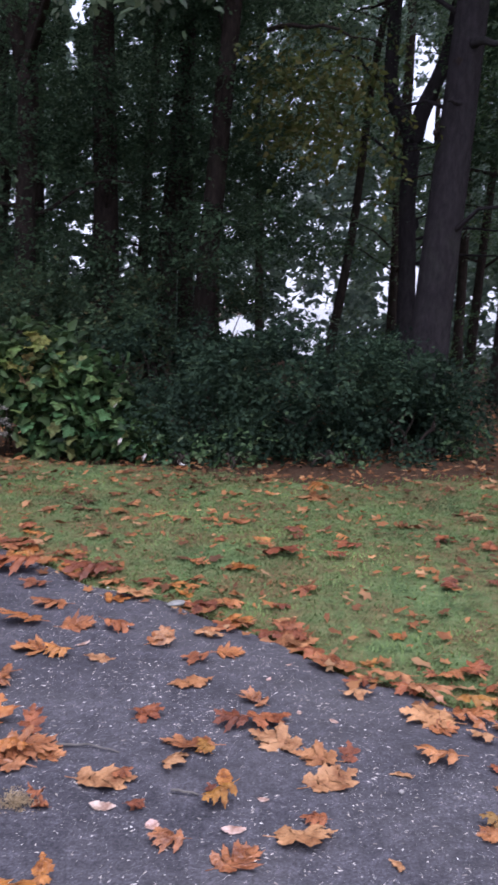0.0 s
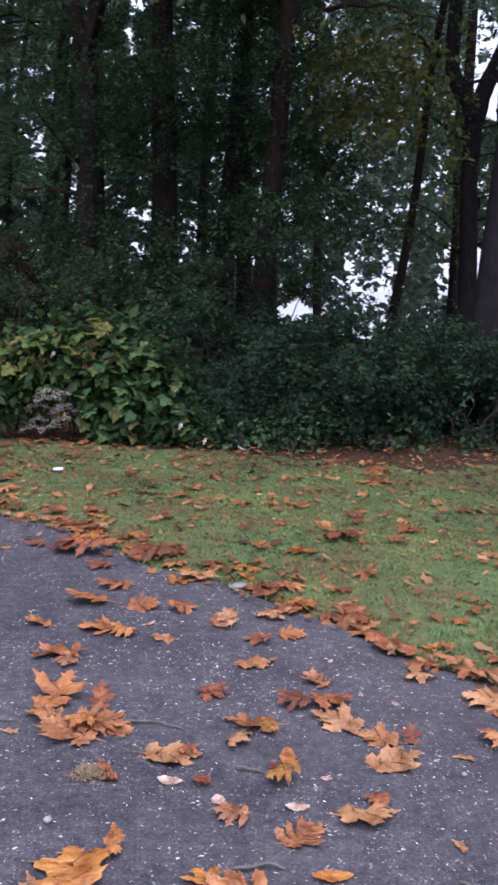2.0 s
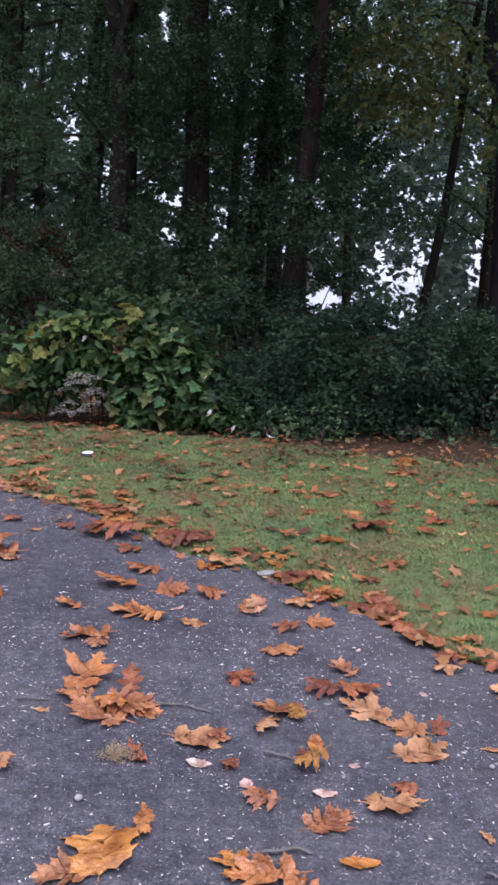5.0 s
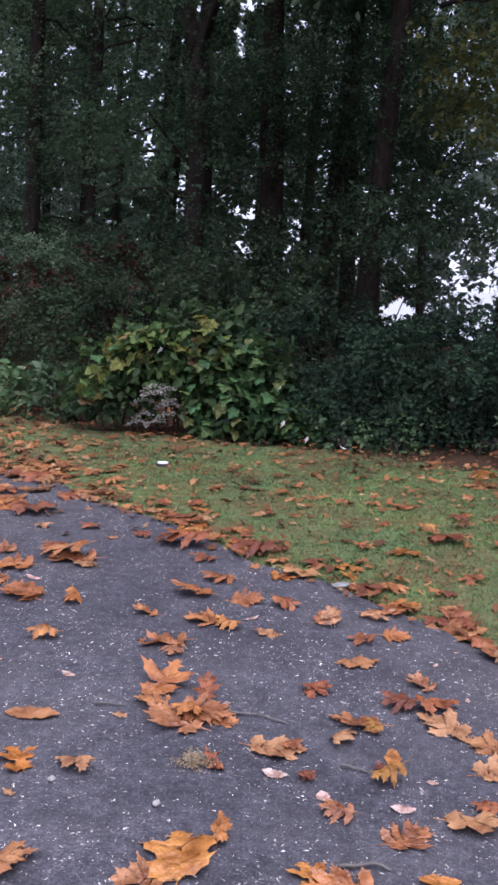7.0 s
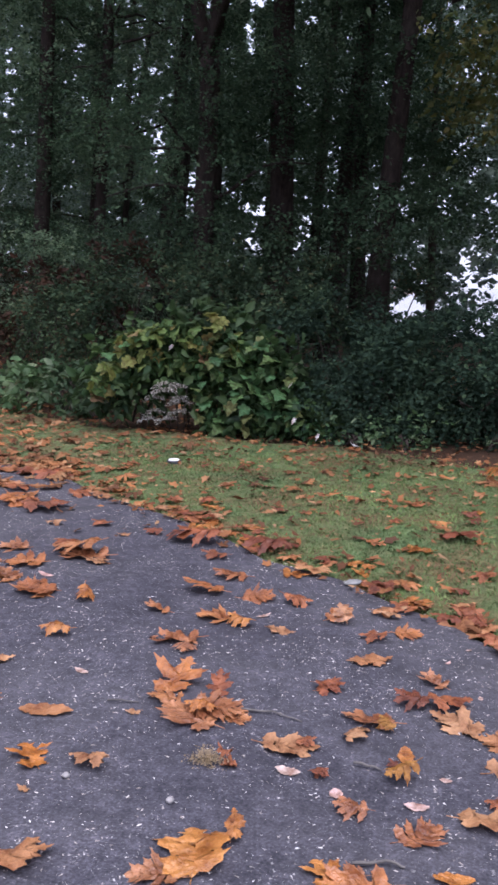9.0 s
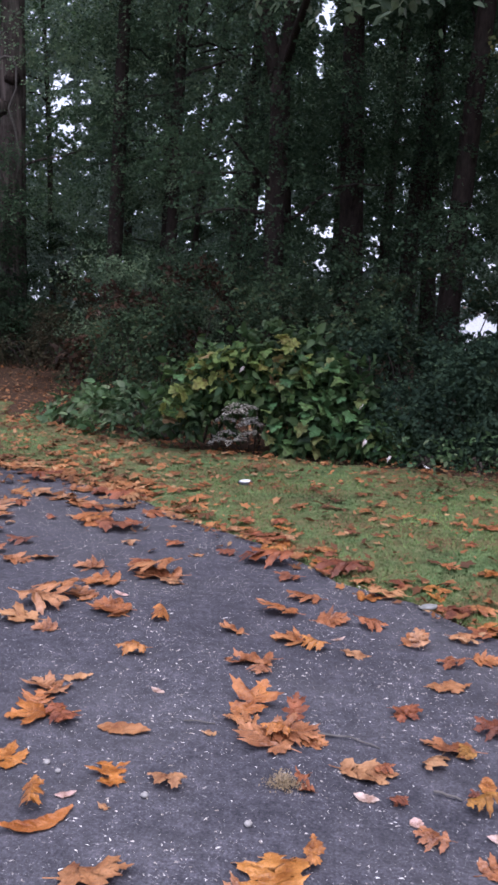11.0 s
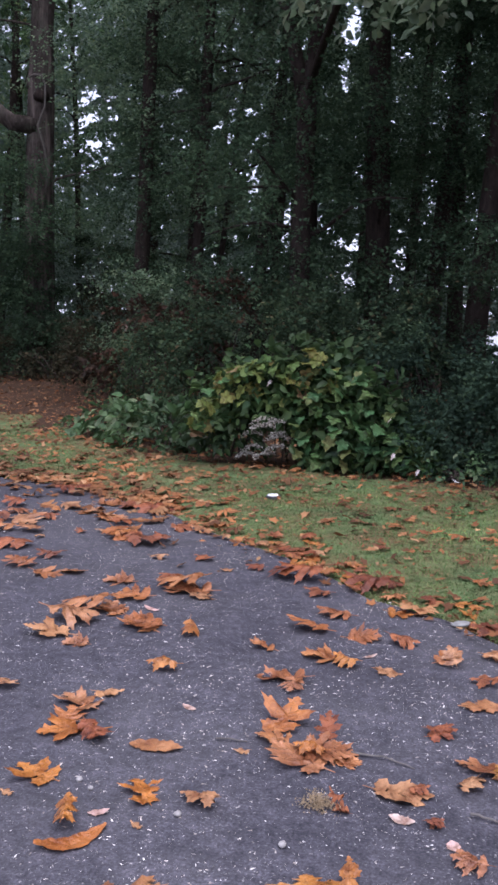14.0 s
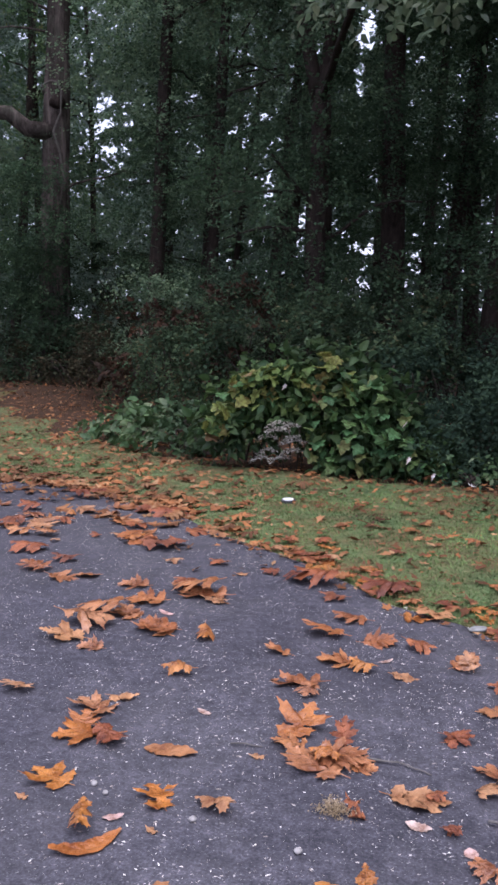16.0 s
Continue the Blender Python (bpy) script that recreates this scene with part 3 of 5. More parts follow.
tree((-8.4, 13.68), (0.031, 0.019), 0.29, 10, 22, BARK_PALE, CANOPY_DARK, [(5.6, 9.5, 2.2, 360, 0.2, 0.9), (0.3, 2.3, 0.34, 230, 0.0, -0.25), (0.4, 3.9, 0.6, 400, 0.15, -0.5)],
     "old grey-brown tree with a thick side limb and climbing stem", limbs=[((-8.3, 13.66, 4.45), (-10.5, 12.35, 5.5), 0.16, -0.1)], flare=1.2, rough=0.13)
old = bpy.data.objects["tree.011"]
grey_tree = bpy.data.objects["tree"]
for pts, r in [
    ([(2.026, 9.346, 3.697), (2.007, 9.258, 3.674), (2.000, 9.224, 3.665)], 0.110),
    ([(1.821, 9.408, 3.035), (1.812, 9.359, 3.025), (1.806, 9.329, 3.020)], 0.045),
]:
    scar = part("branch_scar", tube("branch_scar", pts, [r, r * 0.8, r * 0.35], BARK_DARK, 10, 0.12, 8), grey_tree, "dark healed branch scar")
    scar.data.transform(Matrix.Translation(-grey_tree.location))


def climbing_stem(on, points, r):
    me = tube("climbing_stem", points, [r] * len(points), STONE_BARK, 6, 0.1, 3)
    me.transform(Matrix.Translation(-on.location))
    part("climbing_stem", me, on, "pale climbing stem")


climbing_stem(old, [(-8.30, 13.42, 5.02), (-8.28, 13.38, 5.16), (-8.18, 13.44, 5.24), (-8.06, 13.47, 5.22), (-7.98, 13.46, 5.08), (-7.99, 13.45, 4.72), (-8.10, 13.38, 4.40), (-8.02, 13.42, 4.10), (-7.98, 13.48, 3.70), (-8.04, 13.46, 3.2)], 0.018)
knot = part("knot", tube("knot", [(-8.15, 13.63, 4.93), (-8.105, 13.555, 4.95), (-8.09, 13.53, 4.955)], [0.14, 0.10, 0.05], BARK_DARK, 12, 0.12, 5), old, "dark healed knot")
knot.data.transform(Matrix.Translation(-old.location))
tree((-10.6, 19.3), (-0.005, 0), 0.09, 9, 23, BARK_DARK, CANOPY_BACKLIT, [(6.4, 10, 2.0, 260, 0, 0), (1.5, 4.4, 2.0, 300, 0, 0)], "slender tree deep in the wood")
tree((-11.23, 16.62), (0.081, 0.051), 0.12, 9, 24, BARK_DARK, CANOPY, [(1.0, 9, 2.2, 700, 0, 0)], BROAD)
tree((-5.75, 13.9), (0.085, 0.032), 0.09, 9, 25, BARK_DARK, CANOPY_BACKLIT, [(3.0, 9, 1.8, 420, -0.4, 0)], "slender tree deep in the wood")
tree((-6.04, 12.68), (0.061, 0.027), 0.14, 9, 26, BARK_DARK, CANOPY_DARK, [(1.6, 9, 0.42, 420, 0.0, 0.0), (1.0, 9, 1.2, 300, -0.2, 0.3)], "tree wrapped in dark climbing leaves")
tree((-2.80, 10.7), (0.0, 0.0), 0.13, 4.0, 27, BARK_DARK, CANOPY_DARK, [(1.5, 5.4, 1.0, 400, 0.0, -0.7), (5.4, 8, 1.6, 240, 0, 0.8), (0.9, 3.0, 0.7, 80, 0.15, -0.2)], "forked dark tree with a long drooping bough",
     limbs=[((-2.8, 10.7, 3.85), (-3.35, 10.5, 6.8), 0.10, 0.0), ((-2.78, 10.7, 3.85), (-2.40, 10.75, 6.8), 0.09, 0.0), ((-2.7, 10.6, 3.9), (-1.1, 6.0, 3.42), 0.05, 0.35)])
tree((-1.15, 13.97), (0.0, 0.0), 0.13, 9, 28, BARK_DARK, CANOPY_DARK, [(2.2, 9, 1.8, 560, 0, 0)], BROAD)
tree((3.79, 15.55), (0.051, -0.012), 0.09, 8, 29, BARK_DARK, CANOPY, [(1.8, 8, 1.9, 520, 0, 0)], BROAD)
# the 7.5 m crown here is unseen too, added as shade over the hedge
tree((3.25, 11.56), (0.014, -0.004), 0.12, 9, 30, BARK_DARK, CANOPY_DARK, [(1.8, 9, 1.6, 620, 0.4, 0), (7.5, 9.5, 2.6, 340, 0.3, -1.9)], BROAD)
tree((2.76, 17.79), (-0.028, 0.004), 0.08, 9, 31, BARK_DARK, CANOPY_BACKLIT, [(3.2, 9, 2.0, 420, 0, 0)], "slender tree deep in the wood")
# unseen trees past both ends of the lawn, added to shade the wood
for i, (x, y) in enumerate([(-12.2, 11.0), (-13.2, 8.6), (-14.0, 13.4), (-15.5, 17.5), (-16.0, 10.2), (5.6, 10.4), (7.4, 8.2), (6.2, 13.8), (9.2, 11.6)]):
    tree((x, y), (0.02, 0.01), 0.16, 10, 130 + i, BARK_DARK, CANOPY_DARK, [(1.2, 10, 2.3, 190, 0, 0)], BROAD, size=0.14)
# deeper rows
deep = random.Random(8)
for i in range(22):
    bearing = -20 + 60 * (i + deep.uniform(0.1, 0.9)) / 22
    if -8 < bearing < -1 or 26 < bearing < 30:
        continue
    a = radians(bearing)
    d = deep.uniform(18, 27)
    # leaf tone goes by the camera's bearing: dark mass ahead, painted haze elsewhere
    tree((-d * math.sin(a), d * math.cos(a)), (deep.uniform(-0.03, 0.06), 0), deep.uniform(0.08, 0.18), 11, 50 + i, BARK_DARK, CANOPY_DARK if -2 < bearing < 12 else HAZED_LEAF if i % 3 else CANOPY_BACKLIT,
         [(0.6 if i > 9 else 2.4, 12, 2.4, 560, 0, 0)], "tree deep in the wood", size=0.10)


def far_trees():
    """The thin fringe of trees across the water, too far and too many to tell apart."""
    rng = np.random.default_rng(61)
    n = 14500
    az = np.radians(rng.uniform(-24, 44, n))
    d = rng.uniform(30, 46, n)
    clump = np.array([noise.noise((a * 9, b * 0.1, 3)) for a, b in zip(az, d)])
    z = -0.6 + 19 * rng.random(n) ** 1.1
    keep = rng.random(n) < np.clip(0.85 + 0.8 * clump, 0.2, 1)
    az, d, z = az[keep], d[keep], z[keep]
    p = np.stack([-d * np.sin(az), d * np.cos(az), z], 1)
    w = rng.normal(0, 1, p.shape)
    w /= np.linalg.norm(w, axis=1, keepdims=True)
    me = sprays("far_trees", p, w, HAZED_LEAF, rng, 11, 1.3, 0.40, 0.3, 0.5, simple=True)
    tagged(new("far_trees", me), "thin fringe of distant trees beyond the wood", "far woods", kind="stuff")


far_trees()


def bough(label, a, b, twigs, leaf, seed, spread, size, drop_z):
    """Leaves that hang from a bough near the lawn, over the hedge."""
    rng = np.random.default_rng(seed)
    t = thing("hanging_bough", label, "branch", "", a)
    here = Matrix.Translation([-c for c in a])
    stem = tube("stem", bowed(a, b, 8, 0.1, 0.03, rng), [0.03 - 0.003 * k for k in range(9)], BARK_DARK, 6)
    stem.transform(here)
    part("stem", stem, t)
    s = rng.random(twigs)[:, None]
    c = np.array(a) * (1 - s) + np.array(b) * s + rng.normal(0, 1, (twigs, 3)) * np.array(spread)
    c[:, 2] -= rng.random(twigs) * drop_z
    d = rng.normal(0, 1, (twigs, 3))
    d[:, 2] = -0.4
    d /= np.linalg.norm(d, axis=1, keepdims=True)
    me = sprays("foliage", c, d, leaf, rng, 9, 0.34, size, 0.5, 0.5)
    me.transform(here)
    part("foliage", me, t)


bough("yellowing maple bough hanging from a dark tree", (0.05, 10.6, 4.35), (1.20, 9.0, 3.75), 190, CANOPY_YELLOW, 91, (0.24, 0.2, 0.15), 0.085, 1.15)
bough("pale green leafy bough hanging over the lawn", (-2.2, 8.6, 4.5), (-0.35, 6.0, 3.62), 60, BOUGH, 92, (0.2, 0.15, 0.05), 0.11, 0.22)


# ---------------------------------------------------------------- shrubs along the wood's edge
def shrub(at, wide, deep_, tall, twigs, leaf, seed, label, name="shrub", size=0.055, per=12, length=0.32, group="shrubs at the wood's edge", simple=False):
    rng = np.random.default_rng(seed)
    x, y = at
    z = height(x, y)
    t = thing(name, label, "shrub", group, (x, y, z))
    for i in range(6):
        a = rng.uniform(0, 6.28)
        tip = (math.cos(a) * wide * 0.35, math.sin(a) * deep_ * 0.35, tall * rng.uniform(0.45, 0.68))
        part("stem", tube("stem", bowed((rng.normal(0, 0.06), rng.normal(0, 0.06), -0.02), tip, 5, 0.05, 0.03, rng), [0.016 - 0.002 * k for k in range(6)], TWIG, 5), t)
    k = max(9, twigs // 48)
    u = rng.normal(0, 1, (k, 3))
    u /= np.linalg.norm(u, axis=1, keepdims=True)
    rr = rng.uniform(0.3, 1.12, (k, 1)) ** 0.5
    c = u * rr * np.array((wide / 2, deep_ / 2, tall / 2)) + np.array((0, 0, tall * 0.5))
    pick = rng.integers(0, k, twigs)
    p = c[pick] + rng.normal(0, 0.10, (twigs, 3)) * np.array((1.2, 1.0, 0.75))
    p[:, 2] = np.clip(p[:, 2], 0.04, None)
    d = u[pick] + rng.normal(0, 0.45, (twigs, 3))
    d /= np.linalg.norm(d, axis=1, keepdims=True)
    world_p = p + np.array((x, y, z))
    me = sprays("foliage", world_p, d, leaf, rng, per, length, size, 0.55, 0.8, simple=simple)
    me.transform(Matrix.Translation((-x, -y, -z)))
    part("foliage", me, t)
    return t


# place, width, depth, height, twigs
HEDGE_PLAN = [(-0.55, 7.1, 0.8, 0.7, 0.62, 260), (-0.15, 7.25, 1, 1, 0.98, 420), (0.4, 6.95, 0.8, 0.8, 0.7, 320), (0.85, 7.35, 1.1, 1.1, 0.9, 440),
              (1.28, 7.15, 0.7, 0.8, 0.62, 240), (1.62, 7.75, 0.9, 0.9, 0.68, 280), (0.2, 8.1, 1.6, 1, 0.95, 400), (-0.9, 8.1, 1.4, 1, 1.18, 400),
              (1.3, 8.4, 1.3, 1, 0.86, 320)]
THICKET_PLAN = [(-1.9, 8.3, 1.5, 1.1, 1.45, 420), (-3, 8.9, 1.6, 1.2, 1.5, 420), (-3.9, 9.8, 1.5, 1.2, 1.3, 200), (-4.9, 10.8, 1.6, 1.3, 1.1, 130),
                (-2.4, 9.9, 1.8, 1.2, 1.9, 380), (-0.7, 9.6, 1.8, 1.2, 1.7, 380), (-6.2, 12, 1.8, 1.2, 1.1, 110), (-7.2, 12.4, 1.3, 0.9, 0.7, 70),
                (-5.6, 11, 1.5, 1, 1, 90)]
FAR_THICKET_PLAN = [(-7.4, 13.6, 1.6, 1.2, 1.2, 110), (-9.6, 14.8, 2, 1.4, 1.5, 150), (-6.8, 15.5, 2.4, 1.4, 2.4, 420), (-8.3, 12.9, 1.5, 0.9, 0.7, 80),
                    (-9.7, 13.2, 1.6, 1, 0.9, 90), (-11, 14, 1.8, 1.2, 1.4, 260), (-8, 16.6, 2.8, 1.6, 3.4, 640), (-6.1, 17.2, 2.8, 1.6, 3.2, 560),
                    (-10.2, 17.6, 2.8, 1.6, 3, 520), (-4.6, 17, 2.4, 1.5, 2.6, 420), (-11.6, 16.6, 2.2, 1.5, 2.6, 380)]
for i, (x, y, w, d, h, n) in enumerate(HEDGE_PLAN):
    shrub((x, y), w, d, h, n, HEDGE, 200 + i, "dense dark green shrub beside the lawn", size=(0.038, 0.050, 0.043)[i % 3], per=20, length=(0.3, 0.42, 0.36)[i % 3])
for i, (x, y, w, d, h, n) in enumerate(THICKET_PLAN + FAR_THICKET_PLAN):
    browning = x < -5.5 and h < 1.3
    shrub((x, y), w, d, h, n, UNDER_BROWN if browning else UNDER, 209 + i, "low shrub with browning leaves, coloured dim for the shade under the trees" if browning else "tall understorey shrub under the trees, its leaves coloured dark for shade",
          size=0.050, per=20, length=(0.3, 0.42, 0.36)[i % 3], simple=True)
shrub((-4.6, 10.1), 0.9, 0.8, 1.55, 130, FERN, 240, "shrub with rust-brown withered leaves", name="withered_shrub", size=0.08)
shrub((-3.7, 10.2), 0.6, 0.6, 1.75, 90, FERN, 241, "shrub with rust-brown withered leaves", name="withered_shrub", size=0.08)
shrub((-3.30, 7.45), 0.8, 0.5, 0.48, 84, WEED, 242, "low pale green weeds along the lawn", name="weed_clump", size=0.10, per=8, length=0.22, group="weeds by the lawn")
shrub((-3.95, 7.95), 0.9, 0.4, 0.30, 54, WEED, 243, "low pale green weeds along the lawn", name="weed_clump", size=0.10, per=8, length=0.22, group="weeds by the lawn")
for i, (x, y, w, n) in enumerate([(-0.1, 6.56, 0.32, 26), (0.62, 6.62, 0.26, 20), (1.55, 7.12, 0.5, 30), (-0.55, 6.52, 0.22, 16)]):
    shrub((x, y), w, 0.2, 0.14, n, WEED, 260 + i, "small green weeds at the hedge's foot", name="weed_clump", size=0.05, per=7, length=0.14, group="weeds by the lawn")
shrub((-2.85, 7.2), 0.6, 0.4, 0.34, 80, WEED, 244, "low pale green weeds along the lawn", name="weed_clump", size=0.07, per=8, length=0.2, group="weeds by the lawn")


# ---------------------------------------------------------------- grape-leaved vine over the hedge
def vine_leaf_mesh(name, mat, seed):
    """Broad three-lobed leaf, folded along its ribs, 1 unit wide, hanging from its stalk at the origin."""
    rng = random.Random(seed)
    rim = [(0.0, 0.02), (0.20, 0.13), (0.46, 0.06), (0.43, -0.14), (0.35, -0.23), (0.56, -0.37), (0.46, -0.53), (0.29, -0.55), (0.24, -0.73), (0.11, -0.89), (0.0, -1.02)]
    left = [(-x, y) for x, y in rim[1:-1]][::-1]
    pts = rim + left
    verts = [(0, -0.10, 0.0), (0, -0.55, 0.03)]
    for x, y in pts:
        verts.append((x * rng.uniform(0.92, 1.08), y * rng.uniform(0.95, 1.05), 0.10 * abs(x) - 0.16 * y * y + rng.uniform(-0.03, 0.03)))
    n = len(pts)
    faces = []
    for i in range(n):
        a, b = 2 + i, 2 + (i + 1) % n
        hub = 0 if i in (0, 1, 2, 3, n - 4, n - 3, n - 2, n - 1) else 1
        faces.append((hub, b, a))
    faces += [(0, 1, 2 + 4), (0, 2 + n - 4, 1)]
    return mesh_of(name, verts, faces, mat)


def grape_vine():
    rng = np.random.default_rng(77)
    x0, y0 = -1.71, 6.95
    t = thing("grape_vine", "sprawling vine with broad lobed yellow-green leaves over the hedge", "vine", "", (x0, y0, 0))
    for i in range(9):
        a, b = rng.uniform(-0.9, 0.9), rng.uniform(-0.9, 0.9)
        part("stem", tube("stem", bowed((a, 0.1, -0.02), (b, -0.1, rng.uniform(0.4, 0.9)), 6, 0.15, 0.04, rng), [0.011 - 0.001 * k for k in range(7)], TWIG, 5), t)
    meshes = [vine_leaf_mesh("vine_leaf", VINE, s) for s in range(5)]
    greener = [vine_leaf_mesh("vine_leaf", VINE_GREEN, s) for s in range(5, 10)]

    def surface(right):
        """Two lobes: a yellowing arch over the grey plumes, and a green mound beside it that reaches the grass."""
        if right:
            x = rng.uniform(-1.80, -0.74)
            top = np.interp(x, [-1.8, -1.5, -1.29, -1.07, -0.97, -0.74], [0.64, 0.70, 0.82, 0.68, 0.45, 0.16])
            low = 0.03
            v = rng.random()
            y = 6.72 + 0.10 * (x + 1.3) - 0.22 * math.sin(math.pi * (0.15 + 0.7 * v)) * math.sin(math.pi * min(1, max(0, (x + 1.9) / 1.3)))
        else:
            x = rng.uniform(-2.60, -1.42)
            top = np.interp(x, [-2.6, -2.35, -2.1, -1.76, -1.63, -1.52, -1.42], [0.60, 0.79, 0.92, 0.90, 1.04, 0.90, 0.72])
            low = np.interp(x, [-2.6, -2.23, -2.01, -1.84, -1.42], [0.26, 0.44, 0.48, 0.58, 0.60])
            v = rng.random() ** 0.85
            y = 6.74 + 0.22 * (x + 2.0) - 0.20 * math.sin(math.pi * (0.1 + 0.6 * v))
        return x - x0, y - y0, low + v * (top - low)
    for i in range(300):
        right = i % 2
        x, y, z = surface(right)
        y += rng.uniform(-0.06, 0.14)
        ob = new("leaf", (greener if right or rng.random() < 0.18 else meshes)[i % 5])
        ob.parent = t
        s = rng.uniform(0.078, 0.122)
        tilt = rng.normal(-34, 24)
        ob.matrix_basis = pose(x, y, max(z, 0.1), -tilt, rng.normal(0, 24), rng.normal(0, 42)) @ Matrix.Scale(s, 4)
    white = [vine_leaf_mesh("vine_leaf", PALE, s) for s in (21, 22)]
    for i, (x, y, z) in enumerate([(-1.02, 6.52, 0.47), (-0.98, 6.46, 0.20), (-0.80, 6.50, 0.08), (-1.98, 6.56, 0.72)]):
        ob = part("leaf", white[i % 2], t, "bleached whitish leaf")
        ob.matrix_basis = pose(x - x0, y - y0, z, 40, rng.normal(0, 20), rng.normal(0, 40)) @ Matrix.Diagonal((0.028, 0.06, 0.05, 1))
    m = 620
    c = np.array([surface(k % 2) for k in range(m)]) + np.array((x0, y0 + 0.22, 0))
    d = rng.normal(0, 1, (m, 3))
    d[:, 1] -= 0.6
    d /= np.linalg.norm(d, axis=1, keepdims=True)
    me = sprays("inner_foliage", c, d, VINE_INNER_SHADE, rng, 7, 0.3, 0.10, 0.4, 0.5, False)
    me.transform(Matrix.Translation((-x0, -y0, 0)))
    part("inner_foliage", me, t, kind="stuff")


grape_vine()


def seed_plumes():
    """A clump of drooping, arching stems thick with grey-white seed heads."""
    rng = np.random.default_rng(31)
    t = thing("seed_plume_clump", "withered clump of arching grey-white seed plumes", "plant", "", (-2.03, 6.52, 0))
    arcs = [(0.09, 0.38), (0.07, 0.30), (0.10, 0.215), (0.06, 0.13), (-0.05, 0.42), (-0.07, 0.33), (-0.09, 0.24), (-0.13, 0.15), (-0.19, 0.07), (0.0, 0.06)]
    for x, z in [(0.95 * x + 0.02 + rng.normal(0, 0.03), 0.08 + 0.78 * z + rng.normal(0, 0.018)) for x, z in arcs]:
        half = rng.uniform(0.05, 0.085)
        a = Vector((x + half, rng.uniform(-0.02, 0.03), z + rng.uniform(0.0, 0.03)))
        b = Vector((x - half, rng.uniform(-0.10, -0.04), max(0.03, z - rng.uniform(-0.01, 0.04))))
        pts = bowed(a, b, 8, 0.028, 0.0)
        stem = part("stem", tube("stem", [(a.x * 0.5 + 0.03, 0.12, 0.0)] + [tuple(q) for q in pts], [0.004] * 10, TWIG, 4), t)
        n = 125
        s = rng.integers(0, 8, n)
        w = rng.random(n)
        P = np.array([pts[q].lerp(pts[q + 1], f) for q, f in zip(s, w)])
        P += rng.normal(0, 1, P.shape) * np.array((0.008, 0.008, 0.004))
        D = rng.normal(0, 1, (n, 3))
        D /= np.linalg.norm(D, axis=1, keepdims=True)
        part("plume", sprays("plume", P, D, PLUME, rng, 2, 0.010, 0.015, 0, 0.2, False), stem)


seed_plumes()


# ---------------------------------------------------------------- lawn: blades and leaf litter
def in_lawn(x, y):
    return edge_gap(x, y) > 0.02


def grass():
    rng = np.random.default_rng(5)
    n = 480000
    x = rng.uniform(-8.5, 3.8, n)
    y = rng.uniform(1.8, 9.4, n)
    ey = np.interp(x, [e[0] for e in EDGE], [e[1] for e in EDGE])
    wl = np.array([wood_line(q) for q in x])
    patch = np.array([noise.noise((a * 0.9, b * 0.9, 7)) for a, b in zip(x, y)])
    fade = np.clip((wl + 0.15 - y) / 0.9, 0, 1)
    far = np.where(y > 8, 0.3, 1.0)
    ok = (y > ey + 0.01 + 0.03 * rng.normal(size=n)) & (rng.random(n) < fade * far * np.clip(0.95 + 1.1 * patch - 0.72 * np.clip((0.0 - x) / 2.8, 0, 1), 0.12, 1))
    x, y = x[ok], y[ok]
    k = len(x)
    z = np.array([height(a, b) + 0.012 for a, b in zip(x, y)])
    a = rng.uniform(0, 6.283, k)
    h = rng.uniform(0.008, 0.019, k) * np.where(rng.random(k) < 0.02, 1.5, 1)
    w = rng.uniform(0.0025, 0.005, k)
    lx, ly = np.cos(a + 1.57) * h * 1.1, np.sin(a + 1.57) * h * 1.1
    v = np.empty((k, 3, 3), np.float32)
    v[:, 0] = np.stack([x - np.cos(a) * w, y - np.sin(a) * w, z - 0.004], 1)
    v[:, 1] = np.stack([x + np.cos(a) * w, y + np.sin(a) * w, z - 0.004], 1)
    v[:, 2] = np.stack([x + lx, y + ly, z + h], 1)
    ob = new("grass", big_mesh("grass", v.reshape(-1, 3), np.arange(k * 3).reshape(-1, 3), GRASS))
    tagged(ob, "short mown green grass with bare patches", "grass", kind="stuff")


grass()


